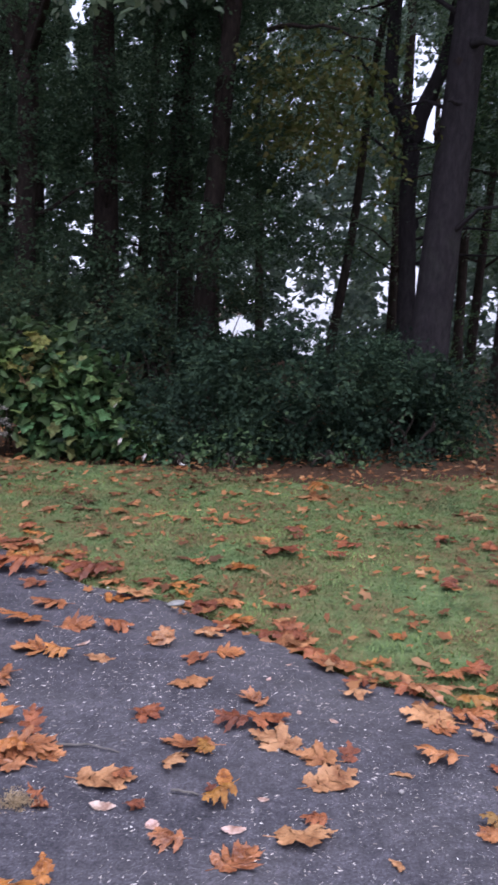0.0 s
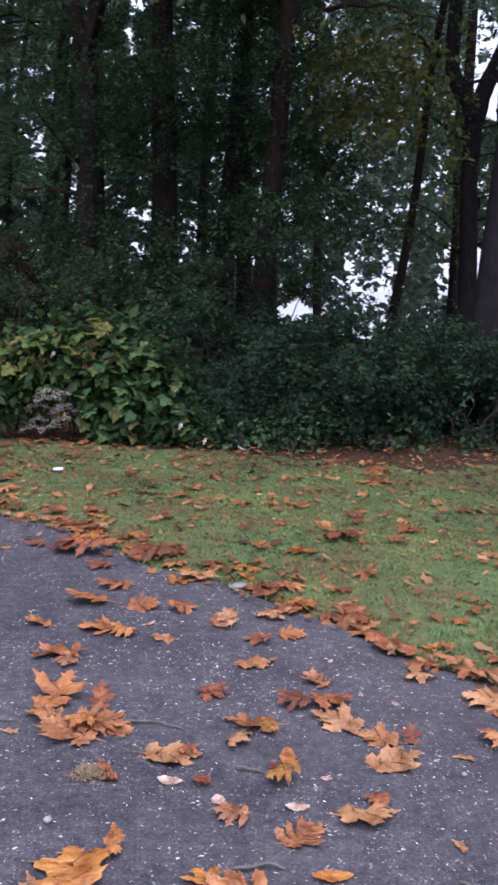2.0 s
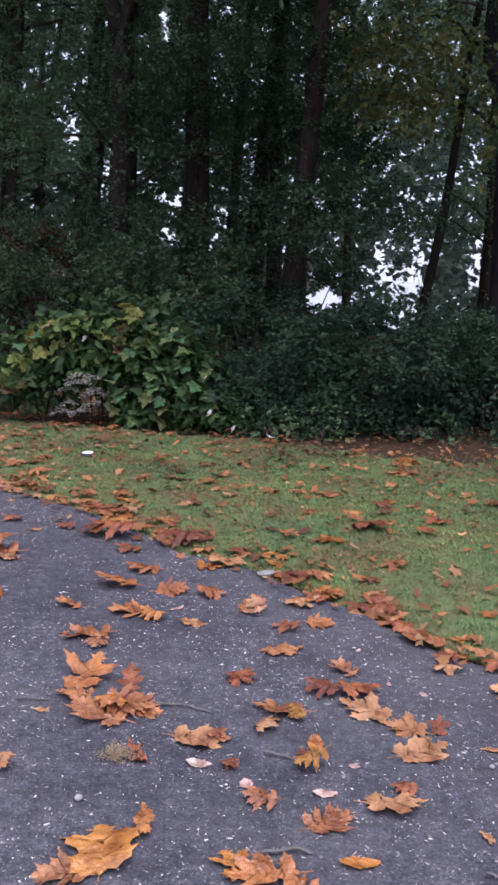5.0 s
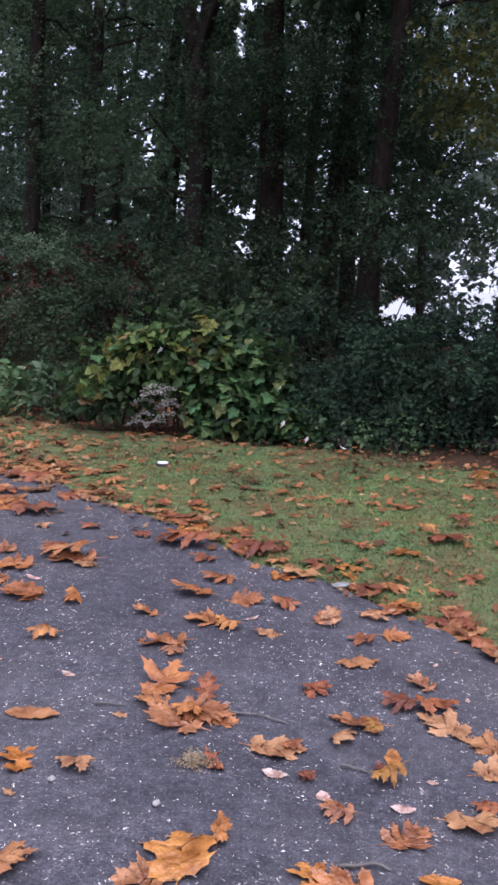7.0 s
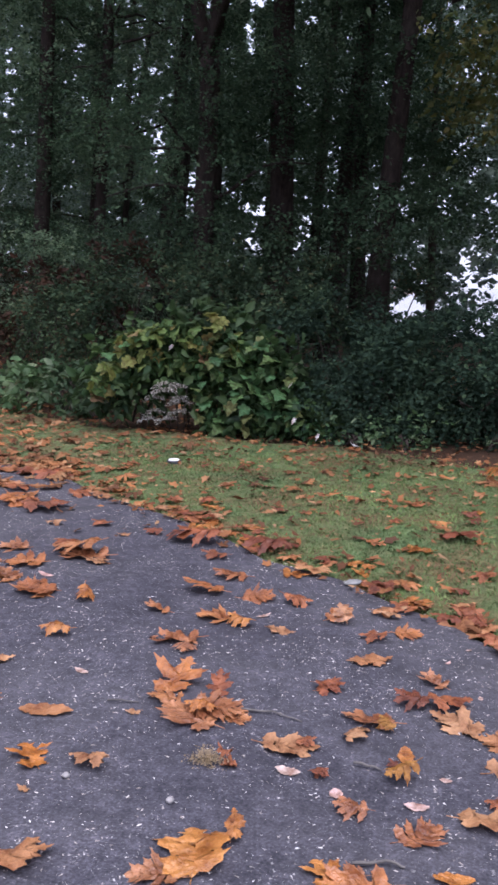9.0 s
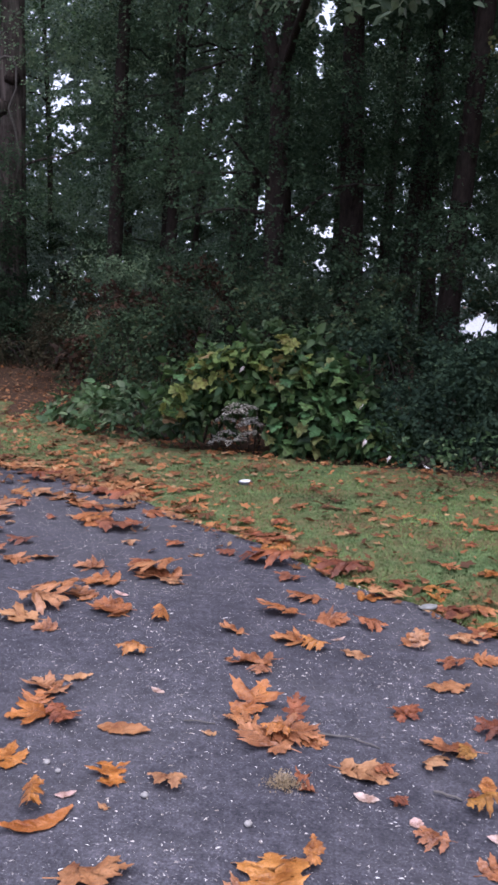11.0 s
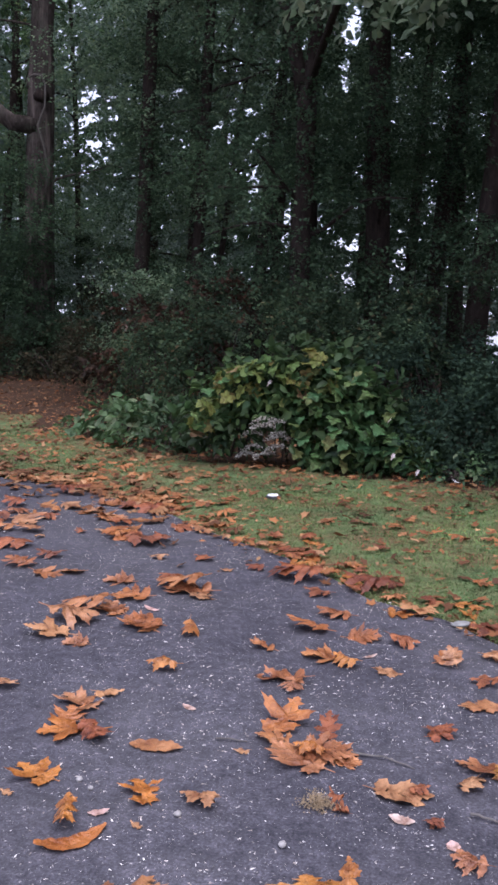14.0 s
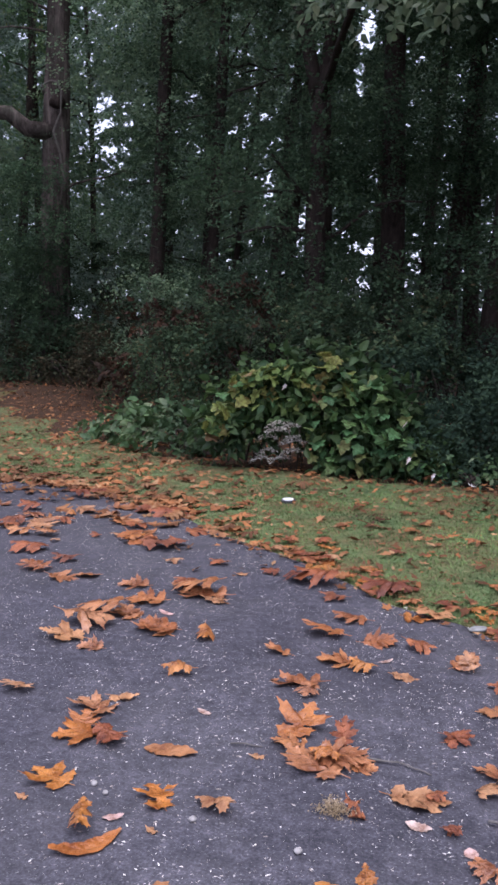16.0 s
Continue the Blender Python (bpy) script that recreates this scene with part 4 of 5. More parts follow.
# ---------------------------------------------------------------- fallen leaves
def oak_mesh(name, mat, seed, lobes=3, depth=0.6, curl=0.12, fold=0.12, width=0.62):
    """Oak leaf with a stalk, 1 unit long: pairs of toothed lobes that lean forward, with rounded bays between them; every lobe dries its own way."""
    rng = random.Random(seed)
    half = width / 2
    ca, sense = rng.uniform(-1.0, 1.0) * curl, -1.0 if rng.random() < 0.65 else 1.0
    cb, tw, phase = sense * rng.uniform(0.4, 1.2) * fold, rng.uniform(-0.25, 0.25), rng.uniform(0, 6.28)
    bend = rng.uniform(-0.10, 0.10)
    verts, faces = [], []

    def put(x, y, tip):
        edge = min(1.3, abs(x) / half)
        z = (ca * (2 * y - 1) ** 2 + cb * edge ** 1.6 + tw * x * (y - 0.4) + tip * edge ** 2.0
             + 0.020 * math.sin(y * 15 + phase) * (0.4 + edge) + 0.010 * math.sin(y * 37 + x * 24 + seed))
        verts.append((x + bend * math.sin(3.1 * y), y, z))
        return len(verts) - 1
    # (across, along, rib foot, lobe) down one side of the leaf
    for g in (1, -1):
        rim = [(0.010, 0.0, 0.0, 0), (0.05 + 0.05 * (1 - depth), 0.07, 0.05, 0)]
        for k in range(lobes):
            foot = 0.12 + 0.60 * (k + (0.12 if g > 0 else -0.02)) / lobes
            reach = half * (0.72, 1.04, 0.92, 0.70)[min(k, 3)] * rng.uniform(0.86, 1.12) / 0.80
            lean = radians((76, 60, 46, 36)[min(k, 3)] + rng.uniform(-7, 7))
            ux, uy = math.sin(lean), math.cos(lean)
            thick = (0.050 + 0.050 * (1 - depth)) * (1.35 if lobes < 3 else 1.0) * rng.uniform(0.85, 1.2)
            bay = half * (1 - depth) * (0.75 if k == 0 else 1.1)
            for d, off in ((0.30, -1.75), (0.56, -1.25), (0.80, -1.30), (0.84, -0.60), (1.10, 0.0), (0.86, 0.55), (0.84, 1.25), (0.58, 1.15), (0.32, 1.6)):
                x = ux * reach * d + uy * thick * -off * rng.uniform(0.85, 1.15)
                y = foot + uy * reach * d + ux * thick * off * rng.uniform(0.85, 1.15)
                rim.append((max(x, bay), y, foot + 0.05 * off + 0.04, k))
            rim.append((bay, foot + 0.60 / lobes * 0.62 + 0.05, foot + 0.60 / lobes * 0.72, k))
        w = half * 0.36
        rim += [(w * 0.55, 0.80, 0.78, lobes), (w * 1.15, 0.88, 0.82, lobes), (w * 0.5, 0.90, 0.87, lobes), (w * 0.55, 0.945, 0.91, lobes), (0.004, 1.0, 0.97, lobes)]
        tips = [rng.uniform(-1.0, 1.0) * (0.06 + 0.25 * fold) for _ in range(lobes + 1)]
        rows = []
        for x, y, rib, k in rim:
            rib = min(0.97, max(0.0, rib))
            rows.append((put(0.0, rib, 0.0), put(g * x * 0.5, (y + rib) / 2, tips[k]), put(g * x, y, tips[k])))
        for p, q in zip(rows, rows[1:]):
            for i in (0, 1):
                f = (p[i], p[i + 1], q[i + 1], q[i])
                faces.append(f if g > 0 else f[::-1])
    k, z = len(verts), verts[0][2]
    for y, zz in ((0.04, z), (-0.07, z + 0.012), (-0.17, z + 0.03)):
        verts += [(0.008 - 0.1 * (0.04 - y), y, zz), (-0.008 - 0.1 * (0.04 - y), y, zz), (-0.1 * (0.04 - y), y, zz + 0.014)]
    for q in (0, 3):
        faces += [(k + q + m, k + q + (m + 1) % 3, k + q + 3 + (m + 1) % 3, k + q + 3 + m) for m in range(3)]
    low = min(v[2] for v in verts)
    verts = [(x, y - 0.5, z - low) for x, y, z in verts]
    return mesh_of(name, verts, faces, mat, True)


def oval_mesh(name, mat, seed, width=0.5, curl=0.1, hook=0.0):
    rng = random.Random(seed)
    verts, faces = [], []
    n = 17
    for i in range(n):
        s = i / (n - 1)
        w = width / 2 * math.sin(math.pi * min(0.985, 0.02 + s * 0.97)) ** 0.7 * rng.uniform(0.80, 1.14)
        z = curl * (2 * s - 1) ** 2
        side = hook * max(0.0, s - 0.45) ** 1.5
        verts += [(side, s - 0.5, z), (side + w, s - 0.5 - hook * 0.4 * w * s, z + 0.12 * w + rng.uniform(-0.01, 0.02)), (side - w, s - 0.5 + hook * 0.4 * w * s, z + 0.15 * w + rng.uniform(-0.01, 0.02))]
    for i in range(n - 1):
        a, b = i * 3, i * 3 + 3
        faces += [(a, a + 1, b + 1, b), (a, b, b + 2, a + 2)]
    low = min(v[2] for v in verts)
    return mesh_of(name, [(x, y, z - low) for x, y, z in verts], faces, mat)


LEAF = {
    "p": [oak_mesh("oak_leaf", OAK, s, 3 + (s % 3 > 1), 0.70 + 0.05 * (s % 3), 0.05, 0.08, 0.74 + 0.06 * (s % 3)) for s in range(9)],
    "s": [oak_mesh("oak_leaf", OAK_BRIGHT, 20 + s, 2, 0.70, 0.04, 0.05, 0.90) for s in range(4)],
    "l": [oak_mesh("oak_leaf", OAK_PALE, 40, 3, 0.34, 0.05, 0.05, 0.66), oak_mesh("oak_leaf", OAK_PALE, 41, 3, 0.42, 0.06, 0.06, 0.70), oak_mesh("oak_leaf", OAK_BRIGHT, 42, 3, 0.42, 0.05, 0.08, 0.72)],
    "m": [oak_mesh("oak_leaf", OAK_BRIGHT, 43, 2, 0.46, 0.05, 0.05, 1.0)],
    "o": [oval_mesh("oak_leaf", OAK_PALE, 60, 0.44, 0.03)],
    "e": [oval_mesh("oak_leaf", OAK_BRIGHT, 62 + s, 0.52, 0.06) for s in range(2)],
    "n": [oak_mesh("oak_leaf", OAK_PALE, 70 + s, 2, 0.36, 0.06, 0.10, 0.48) for s in range(4)],
    "c": [oak_mesh("oak_leaf", OAK_BRIGHT, 80 + s, 3, 0.6, 0.12, 0.26, 0.56) for s in range(3)],
    "r": [oak_mesh("oak_leaf", OAK_RED, 90 + s, 2 + s % 2, 0.60, 0.07, 0.10, 0.74) for s in range(6)],
    "b": [oval_mesh("oak_leaf", OAK_BRIGHT, 120 + s, 0.36, 0.08, -0.9) for s in range(2)],
    "k": [oak_mesh("oak_leaf", OAK_RED, 110 + s, 3, 0.55, 0.34, 0.45, 0.7) for s in range(3)],
    "y": [oak_mesh("oak_leaf", OAK_YELLOW, 100 + s, 3, 0.6, 0.10, 0.12, 0.6) for s in range(2)],
}
WORDS = {"p": "dry orange-brown oak leaf lying on the asphalt", "s": "orange oak leaf with deep pointed lobes on the asphalt", "l": "broad tan oak leaf lying flat on the asphalt",
         "m": "large broad orange-brown oak leaf lying on the asphalt", "e": "oval orange-brown leaf on the asphalt", "o": "long shallow-lobed tan oak leaf on the asphalt", "n": "narrow pale tan leaf on the asphalt", "c": "tightly curled brown oak leaf on the asphalt",
         "b": "long bowed orange leaf on the asphalt", "k": "crumpled red-brown oak leaf curled up on the asphalt", "r": "shrivelled rust-red oak leaf on the asphalt", "y": "yellow-brown oak leaf on the asphalt"}
dice = random.Random(21)
lying = []


def drop(kind, x, y, wide, turn=None, label="", which=None, tilt=0.0):
    """A fallen leaf, about so wide across, resting on the asphalt or on the leaf below it."""
    on = sum(1 for a, b, r in lying if math.hypot(a - x, b - y) < 0.5 * (r + wide * 0.5))
    lying.append((x, y, wide * 0.5))
    ob = new("oak_leaf", dice.choice(LEAF[kind]) if which is None else LEAF[kind][which])
    if turn is None:
        turn = dice.choice((80, 100, -75, -105, 60, -125, 130, -55, 25, -20, 160)) + dice.uniform(-18, 18)
    z = height(x, y) + 0.017 if in_lawn(x, y) else 0.002
    size = min(0.24, max(0.04, wide * 1.34))
    ob.matrix_basis = pose(x, y, z + 0.008 * min(on, 3) + 0.42 * size * math.sin(radians(tilt)), tilt + dice.gauss(0, 5), dice.gauss(0, 5), turn) @ Matrix.Scale(size, 4)
    tagged(ob, label or WORDS[kind], "leaf", "fallen oak leaves")
    return ob


drop("r", -3.06, 4.36, 0.14)
drop("p", -3.05, 4.60, 0.12)
drop("n", -3.43, 5.29, 0.08)
drop("r", -3.06, 5.25, 0.16)
drop("r", -3.03, 5.37, 0.10)
drop("r", -2.87, 5.27, 0.06)
drop("r", -3.19, 4.78, 0.13)
drop("p", -3.42, 4.83, 0.08)
drop("n", -2.79, 4.81, 0.16)
drop("p", -2.62, 4.75, 0.11)
drop("p", -2.61, 5.02, 0.15)
drop("r", -2.45, 4.93, 0.11)
drop("r", -2.30, 4.91, 0.16)
drop("r", -2.17, 4.96, 0.11)
drop("p", -2.16, 5.08, 0.07)
drop("p", -2.43, 4.65, 0.17)
drop("l", -2.49, 4.68, 0.10)
drop("r", -2.29, 4.55, 0.13)
drop("r", -3.03, 4.29, 0.10)
drop("p", -2.88, 4.42, 0.18)
drop("r", -2.79, 4.53, 0.10)
drop("p", -2.90, 4.19, 0.13)
drop("p", -2.73, 4.21, 0.13)
drop("n", -2.60, 4.09, 0.06)
drop("r", -2.44, 4.28, 0.06)
drop("n", -2.32, 4.32, 0.08)
drop("p", -2.17, 4.27, 0.19)
drop("r", -2.06, 4.22, 0.12)
drop("r", -1.93, 4.26, 0.09)
drop("r", -1.92, 4.53, 0.11)
drop("n", -1.79, 4.51, 0.13)
drop("y", 0.74, 2.57, 0.09)
drop("p", 0.71, 2.48, 0.10)
drop("n", 0.70, 2.37, 0.07)
drop("r", 0.72, 2.20, 0.05)
drop("p", 0.63, 1.91, 0.08)
drop("y", 0.63, 1.95, 0.06)
drop("n", 0.70, 2.10, 0.04)




# the nearest ones, each placed, sized and turned to fit the camera's view
drop("r", -2.65, 3.90, 0.166, 85)
drop("p", -2.41, 3.60, 0.133, 80)
drop("r", -2.35, 3.78, 0.113, 100)
drop("p", -2.19, 3.50, 0.116, -80)
drop("p", -2.10, 3.57, 0.094, 95)
drop("r", -1.96, 4.16, 0.222, -80)
drop("n", -1.79, 3.92, 0.076, -85)
drop("p", -1.83, 3.51, 0.120, 90)
drop("p", -1.68, 3.33, 0.149, 85)
drop("p", -1.78, 3.12, 0.180, 85)
drop("p", -1.77, 2.98, 0.166, -80)
drop("p", -1.68, 3.13, 0.113, 60)
drop("p", -1.49, 3.02, 0.145, 62)
drop("p", -1.47, 3.48, 0.192, 92)
drop("r", -1.58, 3.55, 0.135, 60)
drop("n", -1.37, 3.41, 0.094, -85)
drop("l", -1.79, 2.81, 0.136, 110, tilt=10)
drop("p", -1.64, 2.76, 0.083, 90)
drop("c", -1.27, 2.99, 0.095, 200)
drop("c", -1.23, 2.64, 0.089, 95)
drop("p", -1.69, 2.35, 0.092, 80)
drop("p", -1.38, 2.32, 0.130, 62)
drop("n", -1.31, 2.40, 0.073, -70)
drop("p", -1.36, 2.22, 0.107, 20)
drop("s", -1.31, 2.13, 0.142, 120)
drop("r", -1.23, 2.13, 0.096, -125)
drop("o", -1.03, 2.13, 0.122, -88)
drop("s", -1.28, 1.90, 0.107, 72)
drop("s", -0.97, 1.90, 0.101, 42)
drop("n", -0.81, 1.90, 0.089, 72)
drop("c", -1.09, 1.73, 0.079, 20)
drop("b", -1.03, 1.64, 0.127, -60)
drop("p", -0.96, 2.94, 0.081, 88, tilt=12)
drop("p", -0.82, 2.70, 0.140, 88)
drop("p", -0.76, 2.63, 0.073, 180)
drop("p", -0.85, 3.18, 0.137, 85)
drop("p", -0.78, 3.38, 0.116, 92)
drop("r", -1.03, 3.83, 0.172, 88)
drop("r", -0.91, 3.61, 0.096, 95)
drop("r", -1.11, 3.82, 0.126, 40)
drop("p", -0.61, 3.15, 0.104, -85)
drop("r", -0.46, 3.15, 0.090, -92)
drop("p", -0.72, 2.92, 0.129, 88)
drop("c", -0.63, 2.89, 0.088, 60)
drop("n", -0.47, 2.86, 0.073, -75)
drop("p", -0.28, 3.02, 0.083, -50, tilt=14)
drop("s", -0.71, 2.39, 0.118, -14, tilt=20)
drop("p", -0.72, 2.28, 0.091, 95)
drop("r", -0.57, 2.35, 0.069, 10, tilt=35)
drop("p", -0.63, 2.18, 0.140, 72)
drop("p", -0.55, 2.24, 0.128, -80)
drop("c", -0.60, 2.21, 0.076, 80)
drop("p", -0.49, 2.22, 0.060, -70)
drop("n", -0.79, 2.18, 0.035, 100)
drop("l", -0.32, 2.10, 0.119, -86)
drop("r", -0.28, 2.12, 0.044, -80, tilt=15)
drop("k", -0.48, 2.00, 0.034, 70)
drop("k", -0.46, 1.97, 0.034, 95)
drop("r", -0.25, 2.45, 0.069, -60)
drop("r", -1.58, 3.97, 0.087, 80)
drop("r", -1.28, 3.89, 0.075, 90)
drop("n", -1.41, 3.83, 0.054, 90)
drop("m", -0.46, 1.62, 0.126, 16)
drop("c", -0.39, 1.71, 0.060, 8, tilt=20)
drop("p", -0.52, 1.53, 0.088, 96)
drop("l", -0.82, 1.52, 0.124, -62)
drop("p", -0.13, 2.29, 0.121, 82)
drop("y", -0.08, 2.26, 0.056, 30)
drop("n", -0.16, 2.18, 0.094, 165)
drop("e", -0.02, 2.12, 0.062, 4)
drop("y", -0.03, 2.01, 0.074, 130)
drop("r", -0.01, 2.42, 0.086, 70)
drop("r", 0.10, 2.43, 0.100, -70)
drop("l", 0.11, 2.32, 0.123, 62)
drop("p", -0.14, 1.85, 0.067, 80)
drop("p", 0.02, 1.80, 0.091, -52)
drop("s", -0.18, 1.62, 0.074, 30)
drop("p", -0.12, 1.62, 0.049, 95)
drop("r", -0.26, 2.46, 0.063, -75)
drop("n", -0.14, 2.69, 0.107, -60)
drop("r", -0.15, 2.87, 0.079, 85)
drop("p", -0.03, 2.93, 0.080, -85)
drop("p", 0.05, 2.57, 0.078, 50, tilt=12)
drop("p", -0.27, 3.00, 0.071, 20, tilt=25)
drop("n", -0.12, 3.11, 0.075, -85)
drop("p", -0.05, 3.45, 0.100, -85)
drop("r", -0.17, 3.40, 0.106, 85)
drop("l", -0.44, 3.53, 0.139, -85)
drop("r", -0.72, 3.81, 0.170, 90)
drop("s", -0.02, 3.89, 0.111, 85)
drop("r", 0.20, 4.10, 0.172, -75)
drop("r", 0.26, 3.56, 0.084, 90)
drop("p", -1.52, 3.53, 0.196, 88)
drop("p", -1.48, 3.02, 0.134, 80)
drop("p", -1.67, 3.15, 0.108, 60)
drop("n", -1.36, 3.41, 0.049, 90)
drop("p", -0.11, 1.58, 0.117, 95)
drop("p", -0.02, 1.54, 0.079, -80)
drop("e", 0.09, 1.66, 0.066, -78)
drop("l", 0.18, 1.88, 0.113, -82)
drop("r", 0.20, 1.94, 0.051, 80)
drop("l", 0.22, 2.24, 0.095, 70)
drop("l", 0.26, 2.13, 0.116, -62)
drop("r", 0.31, 2.25, 0.049, 0, tilt=25)
drop("n", 0.44, 2.16, 0.044, 80)
drop("p", 0.55, 2.25, 0.095, 70)
drop("l", 0.57, 2.48, 0.128, 75)
drop("p", 0.61, 2.42, 0.070, -80)
drop("r", 0.10, 3.14, 0.094, 75)
drop("l", 0.18, 3.05, 0.172, -76)
drop("p", 0.32, 2.86, 0.131, 80)
drop("r", 0.38, 2.71, 0.066, 90)
drop("n", 0.38, 2.62, 0.070, -88)
drop("n", 0.49, 2.74, 0.111, 85)
drop("p", 0.61, 2.64, 0.110, -80)
drop("n", 0.37, 1.79, 0.037, 30)
drop("n", -0.11, 3.08, 0.067, 90)
drop("r", -0.06, 3.17, 0.085, 60)
drop("p", 0.42, 2.75, 0.066, 60)
drop("r", 0.25, 2.95, 0.078, 80)
drop("r", 0.54, 2.68, 0.081, 60)
drop("r", -0.23, 1.99, 0.032, 80)
drop("r", -0.23, 1.98, 0.038, -60)
drop("n", -1.30, 1.79, 0.032, 80)
drop("n", -0.92, 1.76, 0.028, 70)
drop("r", -0.05, 2.07, 0.032, 40)

drop("l", 0.40, 5.39, 0.16, 80, "pale tan oak leaf standing up in the grass")
drop("c", 0.44, 5.43, 0.15, 20, "pale tan oak leaf standing up in the grass")

# leaves on the lawn and along its edge: the nearer ones singly, the rest as one drift
strewn = []
for i in range(640):
    if i < 150:
        x = dice.uniform(-4.8, -0.2 if i % 3 else 1.0)
        y = edge_y(x) + dice.gauss(0.10, 0.09)
    elif i < 330:
        x = dice.uniform(-5.0, -2.2)
        y = edge_y(x) + abs(dice.gauss(0.0, 0.35))
    else:
        x = dice.uniform(-5.5, 2.4)
        y = dice.uniform(edge_y(x) + 0.1, wood_line(x) + 0.1)
        if dice.random() < 0.35:
            continue
    strewn.append((math.hypot(x, y), x, y, dice.uniform(0.05, 0.10), dice.choice("prrrrpslcn")))
for i in range(90):
    x = dice.uniform(-4.9, -2.1)
    y = edge_y(x) - abs(dice.gauss(0, 0.42))
    strewn.append((math.hypot(x, y), x, y, dice.uniform(0.05, 0.11), dice.choice("prrpslcn")))
strewn.sort()
for d, x, y, wide, kind in strewn[:100]:
    drop(kind, x, y, wide, dice.uniform(0, 360), "brown oak leaf fallen in the grass" if in_lawn(x, y) else "brown oak leaf fallen by the lawn's edge")


def leaf_drift(rest):
    verts, faces, at = [], [], 0
    for d, x, y, wide, kind in rest:
        me = dice.choice(LEAF[kind])
        z = height(x, y) + 0.016 if in_lawn(x, y) else 0.004
        m = pose(x, y, z, dice.gauss(0, 7), dice.gauss(0, 7), dice.uniform(0, 360)) @ Matrix.Scale(wide * 1.34, 4)
        verts += [tuple(m @ v.co) for v in me.vertices]
        faces += [tuple(at + k for k in p.vertices) for p in me.polygons]
        at += len(me.vertices)
    tagged(new("leaf_drift", mesh_of("leaf_drift", verts, faces, LITTER, True)), "drift of rusty oak leaves in the grass", "leaf litter", kind="stuff")


leaf_drift(strewn[100:])


def litter():
    """The trodden-in leaf litter: too many to tell apart."""
    rng = np.random.default_rng(15)
    n = 34000
    x = rng.uniform(-10.5, 5.0, n)
    y = rng.uniform(1.2, 13, n)
    ey = np.interp(x, [e[0] for e in EDGE], [e[1] for e in EDGE])
    wl = np.array([wood_line(q) for q in x])
    band = np.exp(-((y - ey - 0.12) / 0.20) ** 2)
    under = np.clip((y - wl + 0.9) / 0.8, 0, 1)
    away = (y < 1.25) | (x > 1.1) | (x < -3.4)
    share = np.where(y < ey - 0.15, np.where(away, 0.05, 0.0) + np.where(x < -1.2, 0.32 * np.exp(-((ey - y) / 0.40) ** 2), 0.0), np.clip(0.58 + 0.7 * band + 0.6 * under + 0.42 * np.clip((0.2 - x) / 2.5, 0, 1), 0, 1))
    far = np.clip(1.1 - (y - 10) / 9, 0.2, 1)
    ok = rng.random(n) < share * far
    x, y, ey = x[ok], y[ok], ey[ok]
    k = len(x)
    z = np.array([max(height(a, b), 0.0 if b < e else -1) for a, b, e in zip(x, y, ey)]) + np.where(y > ey, 0.012, 0.0) + rng.uniform(0.008, 0.026, k)
    vs, fs, at = [], [], 0
    shapes = []
    for j in range(4):
        rim = []
        for q in range(10):
            ang = 2 * math.pi * q / 10
            r = (0.50 if q % 2 else 0.31) * rng.uniform(0.6, 1.3)
            rim.append((r * math.cos(ang) * 0.62, r * math.sin(ang), rng.uniform(0.0, 0.14)))
        shapes.append((np.array([(0, 0, 0.05)] + rim), np.array([(0, 1 + q, 1 + (q + 1) % 10) for q in range(10)])))
    for i in range(k):
        co, faces = shapes[i % 4]
        s = 0.025 + 0.060 * rng.random() ** 1.9
        m = np.array(Euler((rng.normal(0, 0.25), rng.normal(0, 0.25), rng.uniform(0, 6.283))).to_matrix())
        vs.append(co @ m.T * s + np.array((x[i], y[i], z[i])))
        fs.append(faces + at)
        at += len(co)
    ob = new("leaf_litter", big_mesh("leaf_litter", np.concatenate(vs), np.concatenate(fs), LITTER))
    tagged(ob, "brown and rusty leaf litter over grass and soil", "leaf litter", kind="stuff")


litter()


def stone_chips():
    rng = np.random.default_rng(44)
    n = 105000
    x = rng.uniform(-3.6, 1.2, n)
    y = rng.uniform(1.2, 5.2, n)
    ey = np.interp(x, [e[0] for e in EDGE], [e[1] for e in EDGE])
    ok = (y < ey - 0.02) & (rng.random(n) < 0.30 + 0.5 * np.exp(-(ey - y) / 1.2))
    ok &= rng.random(n) < np.array([0.62 + 0.9 * noise.noise((a * 4, b * 4, 2)) + 0.6 * noise.noise((a * 17, b * 17, 9)) for a, b in zip(x, y)])
    x, y = x[ok], y[ok]
    k = len(x)
    r = 0.0010 + 0.0030 * rng.random(k) ** 3.6
    long = rng.uniform(0.8, 3.2, k)
    shape = np.array([(1, 0, 0), (-0.5, 0.8, 0), (-0.4, -0.8, 0), (0.1, 0.1, 0.8)])
    a = rng.uniform(0, 6.283, k)
    c, s = np.cos(a), np.sin(a)
    v = np.empty((k, 4, 3), np.float32)
    for j, (px, py, pz) in enumerate(shape):
        v[:, j] = np.stack([x + r * (c * px * long - s * py * 0.7), y + r * (s * px * long + c * py * 0.7), 0.0004 + 0.7 * r * pz], 1)
    first = (np.arange(k) * 4)[:, None]
    tri = np.concatenate([first + np.array(q) for q in ((0, 1, 3), (1, 2, 3), (2, 0, 3))])
    tagged(new("stone_chips", big_mesh("stone_chips", v.reshape(-1, 3), tri, CHIP)), "loose pale stone chips scattered on the asphalt", "gravel", kind="stuff")


stone_chips()


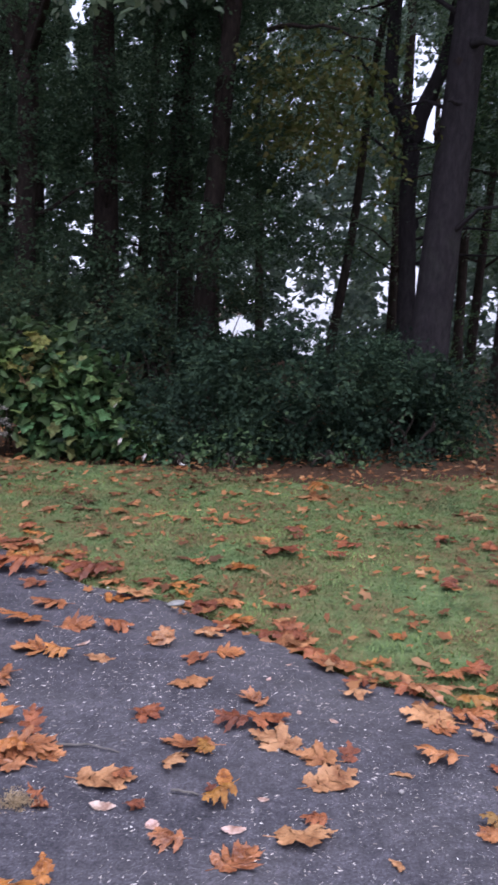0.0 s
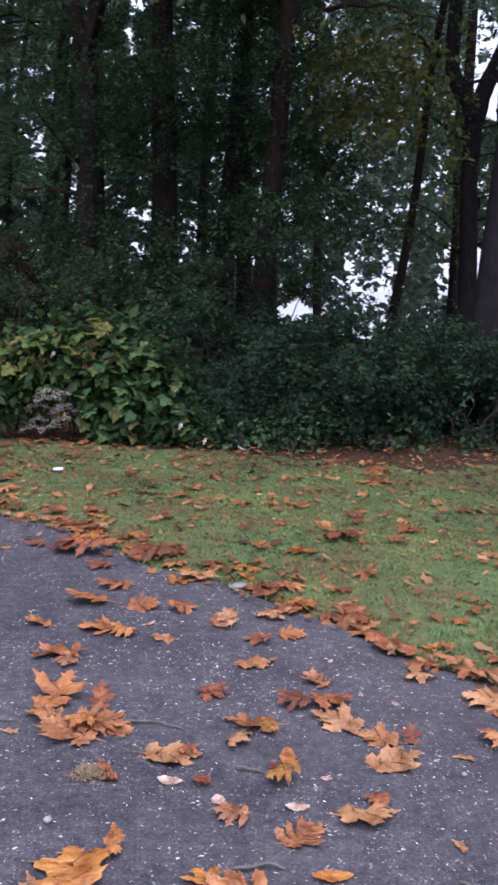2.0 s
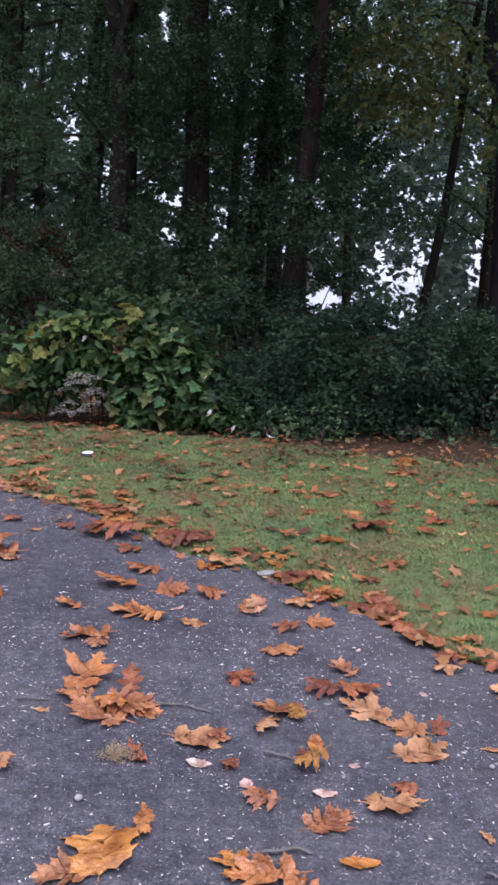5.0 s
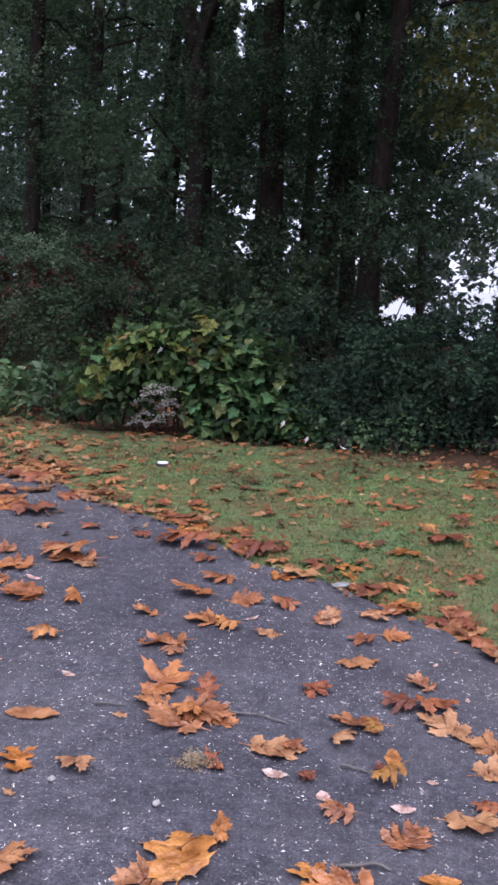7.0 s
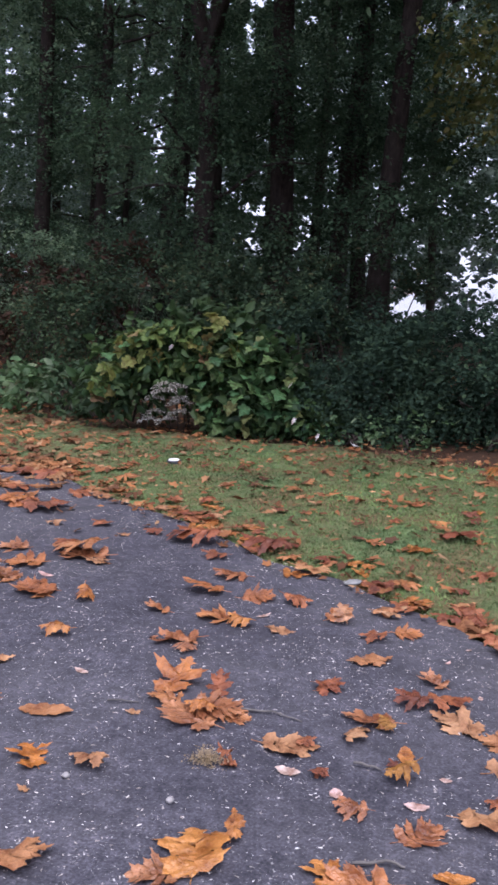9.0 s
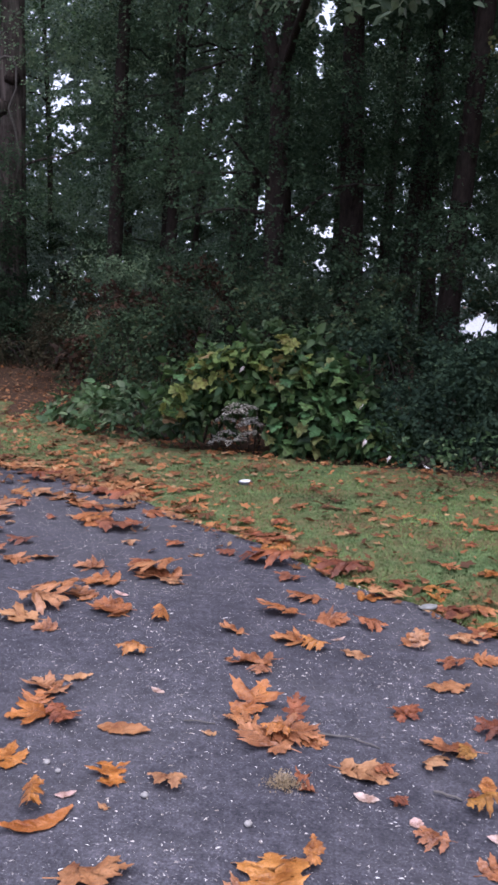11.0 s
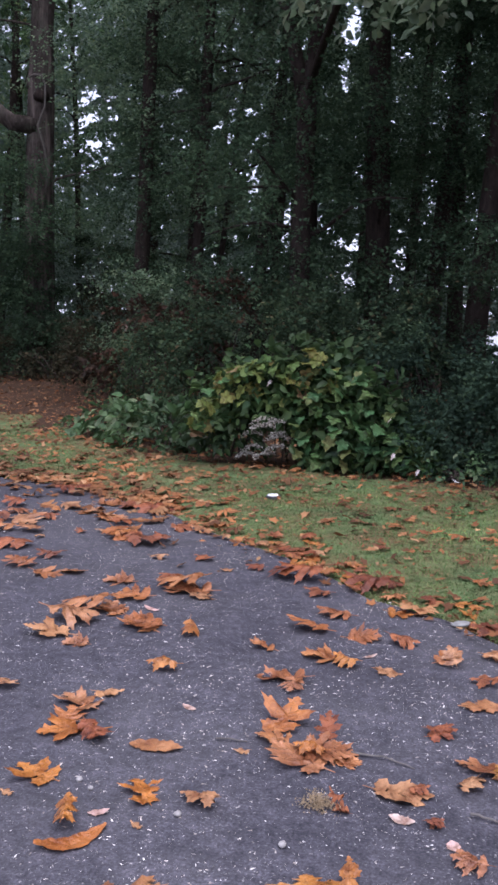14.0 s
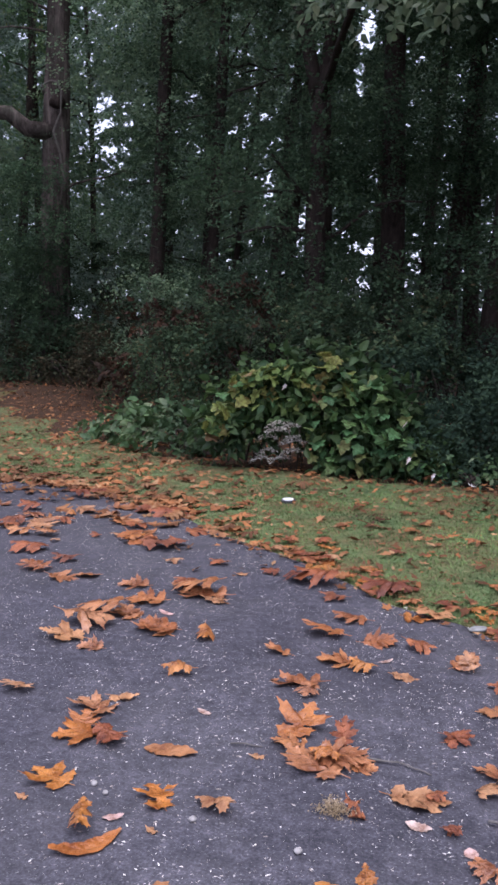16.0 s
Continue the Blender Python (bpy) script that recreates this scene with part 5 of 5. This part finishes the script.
# ---------------------------------------------------------------- small things
def small_leaf(x, y, size, turn, label, seed, width=0.55):
    ob = new("small_leaf", oval_mesh("small_leaf", PALE if "white" in label else PINK, seed, width))
    ob.matrix_basis = pose(x, y, 0.002, 3, -4, turn) @ Matrix.Scale(size, 4)
    tagged(ob, label, "leaf", "small pale leaves")


small_leaf(-1.03, 1.78, 0.055, -60, "small pale pink leaf on the asphalt", 1)
small_leaf(-0.31, 1.98, 0.065, 85, "small pale pink oval leaf on the asphalt", 2)
small_leaf(-1.03, 2.39, 0.055, 70, "small whitish pink leaf on the asphalt", 3, 0.45)
small_leaf(-0.18, 1.91, 0.04, 20, "small whitish leaf on the asphalt", 4, 0.8)
small_leaf(0.01, 1.90, 0.06, 95, "small pale pink oval leaf on the asphalt", 5, 0.5)
small_leaf(-1.52, 3.20, 0.085, 70, "small whitish curled leaf on the asphalt", 7, 0.34)
small_leaf(-0.56, 2.98, 0.06, -50, "small whitish curled leaf on the asphalt", 7, 0.4)
small_leaf(0.17, 2.85, 0.022, -70, "tiny whitish leaf scrap on the asphalt", 20, 0.6)
small_leaf(0.10, 2.73, 0.026, -30, "tiny whitish leaf scrap on the asphalt", 21, 0.6)
small_leaf(0.19, 2.50, 0.024, 10, "tiny whitish leaf scrap on the asphalt", 22, 0.6)
small_leaf(0.29, 2.45, 0.032, 50, "tiny whitish leaf scrap on the asphalt", 23, 0.6)
small_leaf(0.08, 2.03, 0.030, 90, "tiny whitish leaf scrap on the asphalt", 24, 0.6)
small_leaf(0.23, 1.89, 0.022, 130, "tiny whitish leaf scrap on the asphalt", 25, 0.6)


def twig(points, r, seed, label):
    rng = np.random.default_rng(seed)
    pts = []
    for a, b in zip(points, points[1:]):
        pts += bowed((*a, 0.006 + r), (*b, 0.004 + r), 4, 0, 0.003, rng)[:-1]
    pts.append(Vector((*points[-1], r)))
    ob = new("twig", tube("twig", pts, [r * (1 - 0.5 * i / len(pts)) for i in range(len(pts))], TWIG_GREY, 6, 0.15, seed))
    tagged(ob, label, "twig", "twigs on the asphalt")


twig([(-0.49, 2.26), (-0.40, 2.265), (-0.31, 2.235)], 0.0036, 1, "thin dark fallen twig beside oak leaves")
twig([(-0.88, 2.22), (-0.79, 2.24)], 0.003, 2, "thin dark fallen twig on the asphalt")
twig([(-0.12, 1.655), (-0.05, 1.68), (-0.01, 1.675)], 0.0045, 3, "pale short fallen twig on the asphalt")
twig([(0.35, 1.66), (0.39, 1.655), (0.40, 1.62)], 0.0035, 5, "pale curled strip of bark on the asphalt")
twig([(-0.15, 2.05), (-0.08, 2.04)], 0.004, 4, "thin pale fallen twig on the asphalt")


def pebble(x, y, r, seed, label="round pale pebble on the asphalt"):
    rng = random.Random(seed)
    bm = bmesh.new()
    bmesh.ops.create_icosphere(bm, subdivisions=2, radius=r)
    for v in bm.verts:
        v.co *= rng.uniform(0.82, 1.14)
        v.co.z *= 0.75
    me = bpy.data.meshes.new("pebble")
    bm.to_mesh(me)
    bm.free()
    me.materials.append(STONE)
    me.shade_smooth()
    ob = new("pebble", me)
    ob.matrix_basis = pose(x, y, r * 0.7, 0, 0, rng.uniform(0, 360))
    return tagged(ob, label, "pebble", "pebbles on the asphalt")


for i, (x, y, r) in enumerate([(-0.56, 1.79, 0.010), (-1.15, 1.90, 0.009), (-1.10, 1.87, 0.008), (-0.84, 1.83, 0.010), (0.43, 2.08, 0.007)]):
    pebble(x, y, r, i)
flat = pebble(-0.27, 3.42, 0.042, 40, "flat pale stone at the edge of the lawn")
flat.data.materials[0] = FLAT_STONE
flat.scale = (1.0, 0.7, 0.3)
flat.location.z = 0.008


def pipe_stub():
    t = thing("pipe_stub", "short dark pipe stub with a white cap in the grass", "pipe", "", (-1.64, 5.46, 0.0))
    n = 28
    prof = [(0.045, -0.03), (0.045, 0.022), (0.049, 0.024), (0.049, 0.034), (0.046, 0.037), (0.040, 0.037)]
    verts = [(r * math.cos(2 * math.pi * k / n), r * math.sin(2 * math.pi * k / n), z) for r, z in prof for k in range(n)]
    faces = [(i * n + k, i * n + (k + 1) % n, (i + 1) * n + (k + 1) % n, (i + 1) * n + k) for i in range(len(prof) - 1) for k in range(n)]
    part("pipe", mesh_of("pipe", verts, faces, PIPE), t)
    prof = [(0.037, 0.030), (0.037, 0.039), (0.034, 0.042), (0.012, 0.043)]
    verts = [(r * math.cos(2 * math.pi * k / n), r * math.sin(2 * math.pi * k / n), z) for r, z in prof for k in range(n)]
    faces = [(i * n + k, i * n + (k + 1) % n, (i + 1) * n + (k + 1) % n, (i + 1) * n + k) for i in range(len(prof) - 1) for k in range(n)]
    faces.append(tuple(3 * n + k for k in range(n)))
    part("cap", mesh_of("cap", verts, faces, WHITE), t, "white plastic cap")


pipe_stub()


def dry_tuft():
    rng = np.random.default_rng(9)
    n = 240
    P = np.stack([rng.normal(0, 0.019, n), rng.normal(0, 0.015, n), rng.uniform(0.002, 0.02, n)], 1)
    D = rng.normal(0, 1, (n, 3))
    D[:, 2] = abs(D[:, 2]) * 0.4
    D /= np.linalg.norm(D, axis=1, keepdims=True)
    ob = new("dry_tuft", sprays("dry_tuft", P, D, MOSS, rng, 4, 0.02, 0.0055, 0, 0.2, False))
    ob.matrix_basis = pose(-0.52, 1.98, 0.0)
    tagged(ob, "fuzzy straw-coloured tuft beside a shrivelled leaf", "tuft")


dry_tuft()


def paper_scrap():
    ob = new("paper_scrap", oval_mesh("paper_scrap", WHITE, 3, 0.35, 0.25))
    ob.matrix_basis = pose(-0.52, 6.44, 0.02, 20, 0, 60) @ Matrix.Scale(0.085, 4)
    tagged(ob, "crumpled white scrap at the hedge's foot", "litter")


paper_scrap()
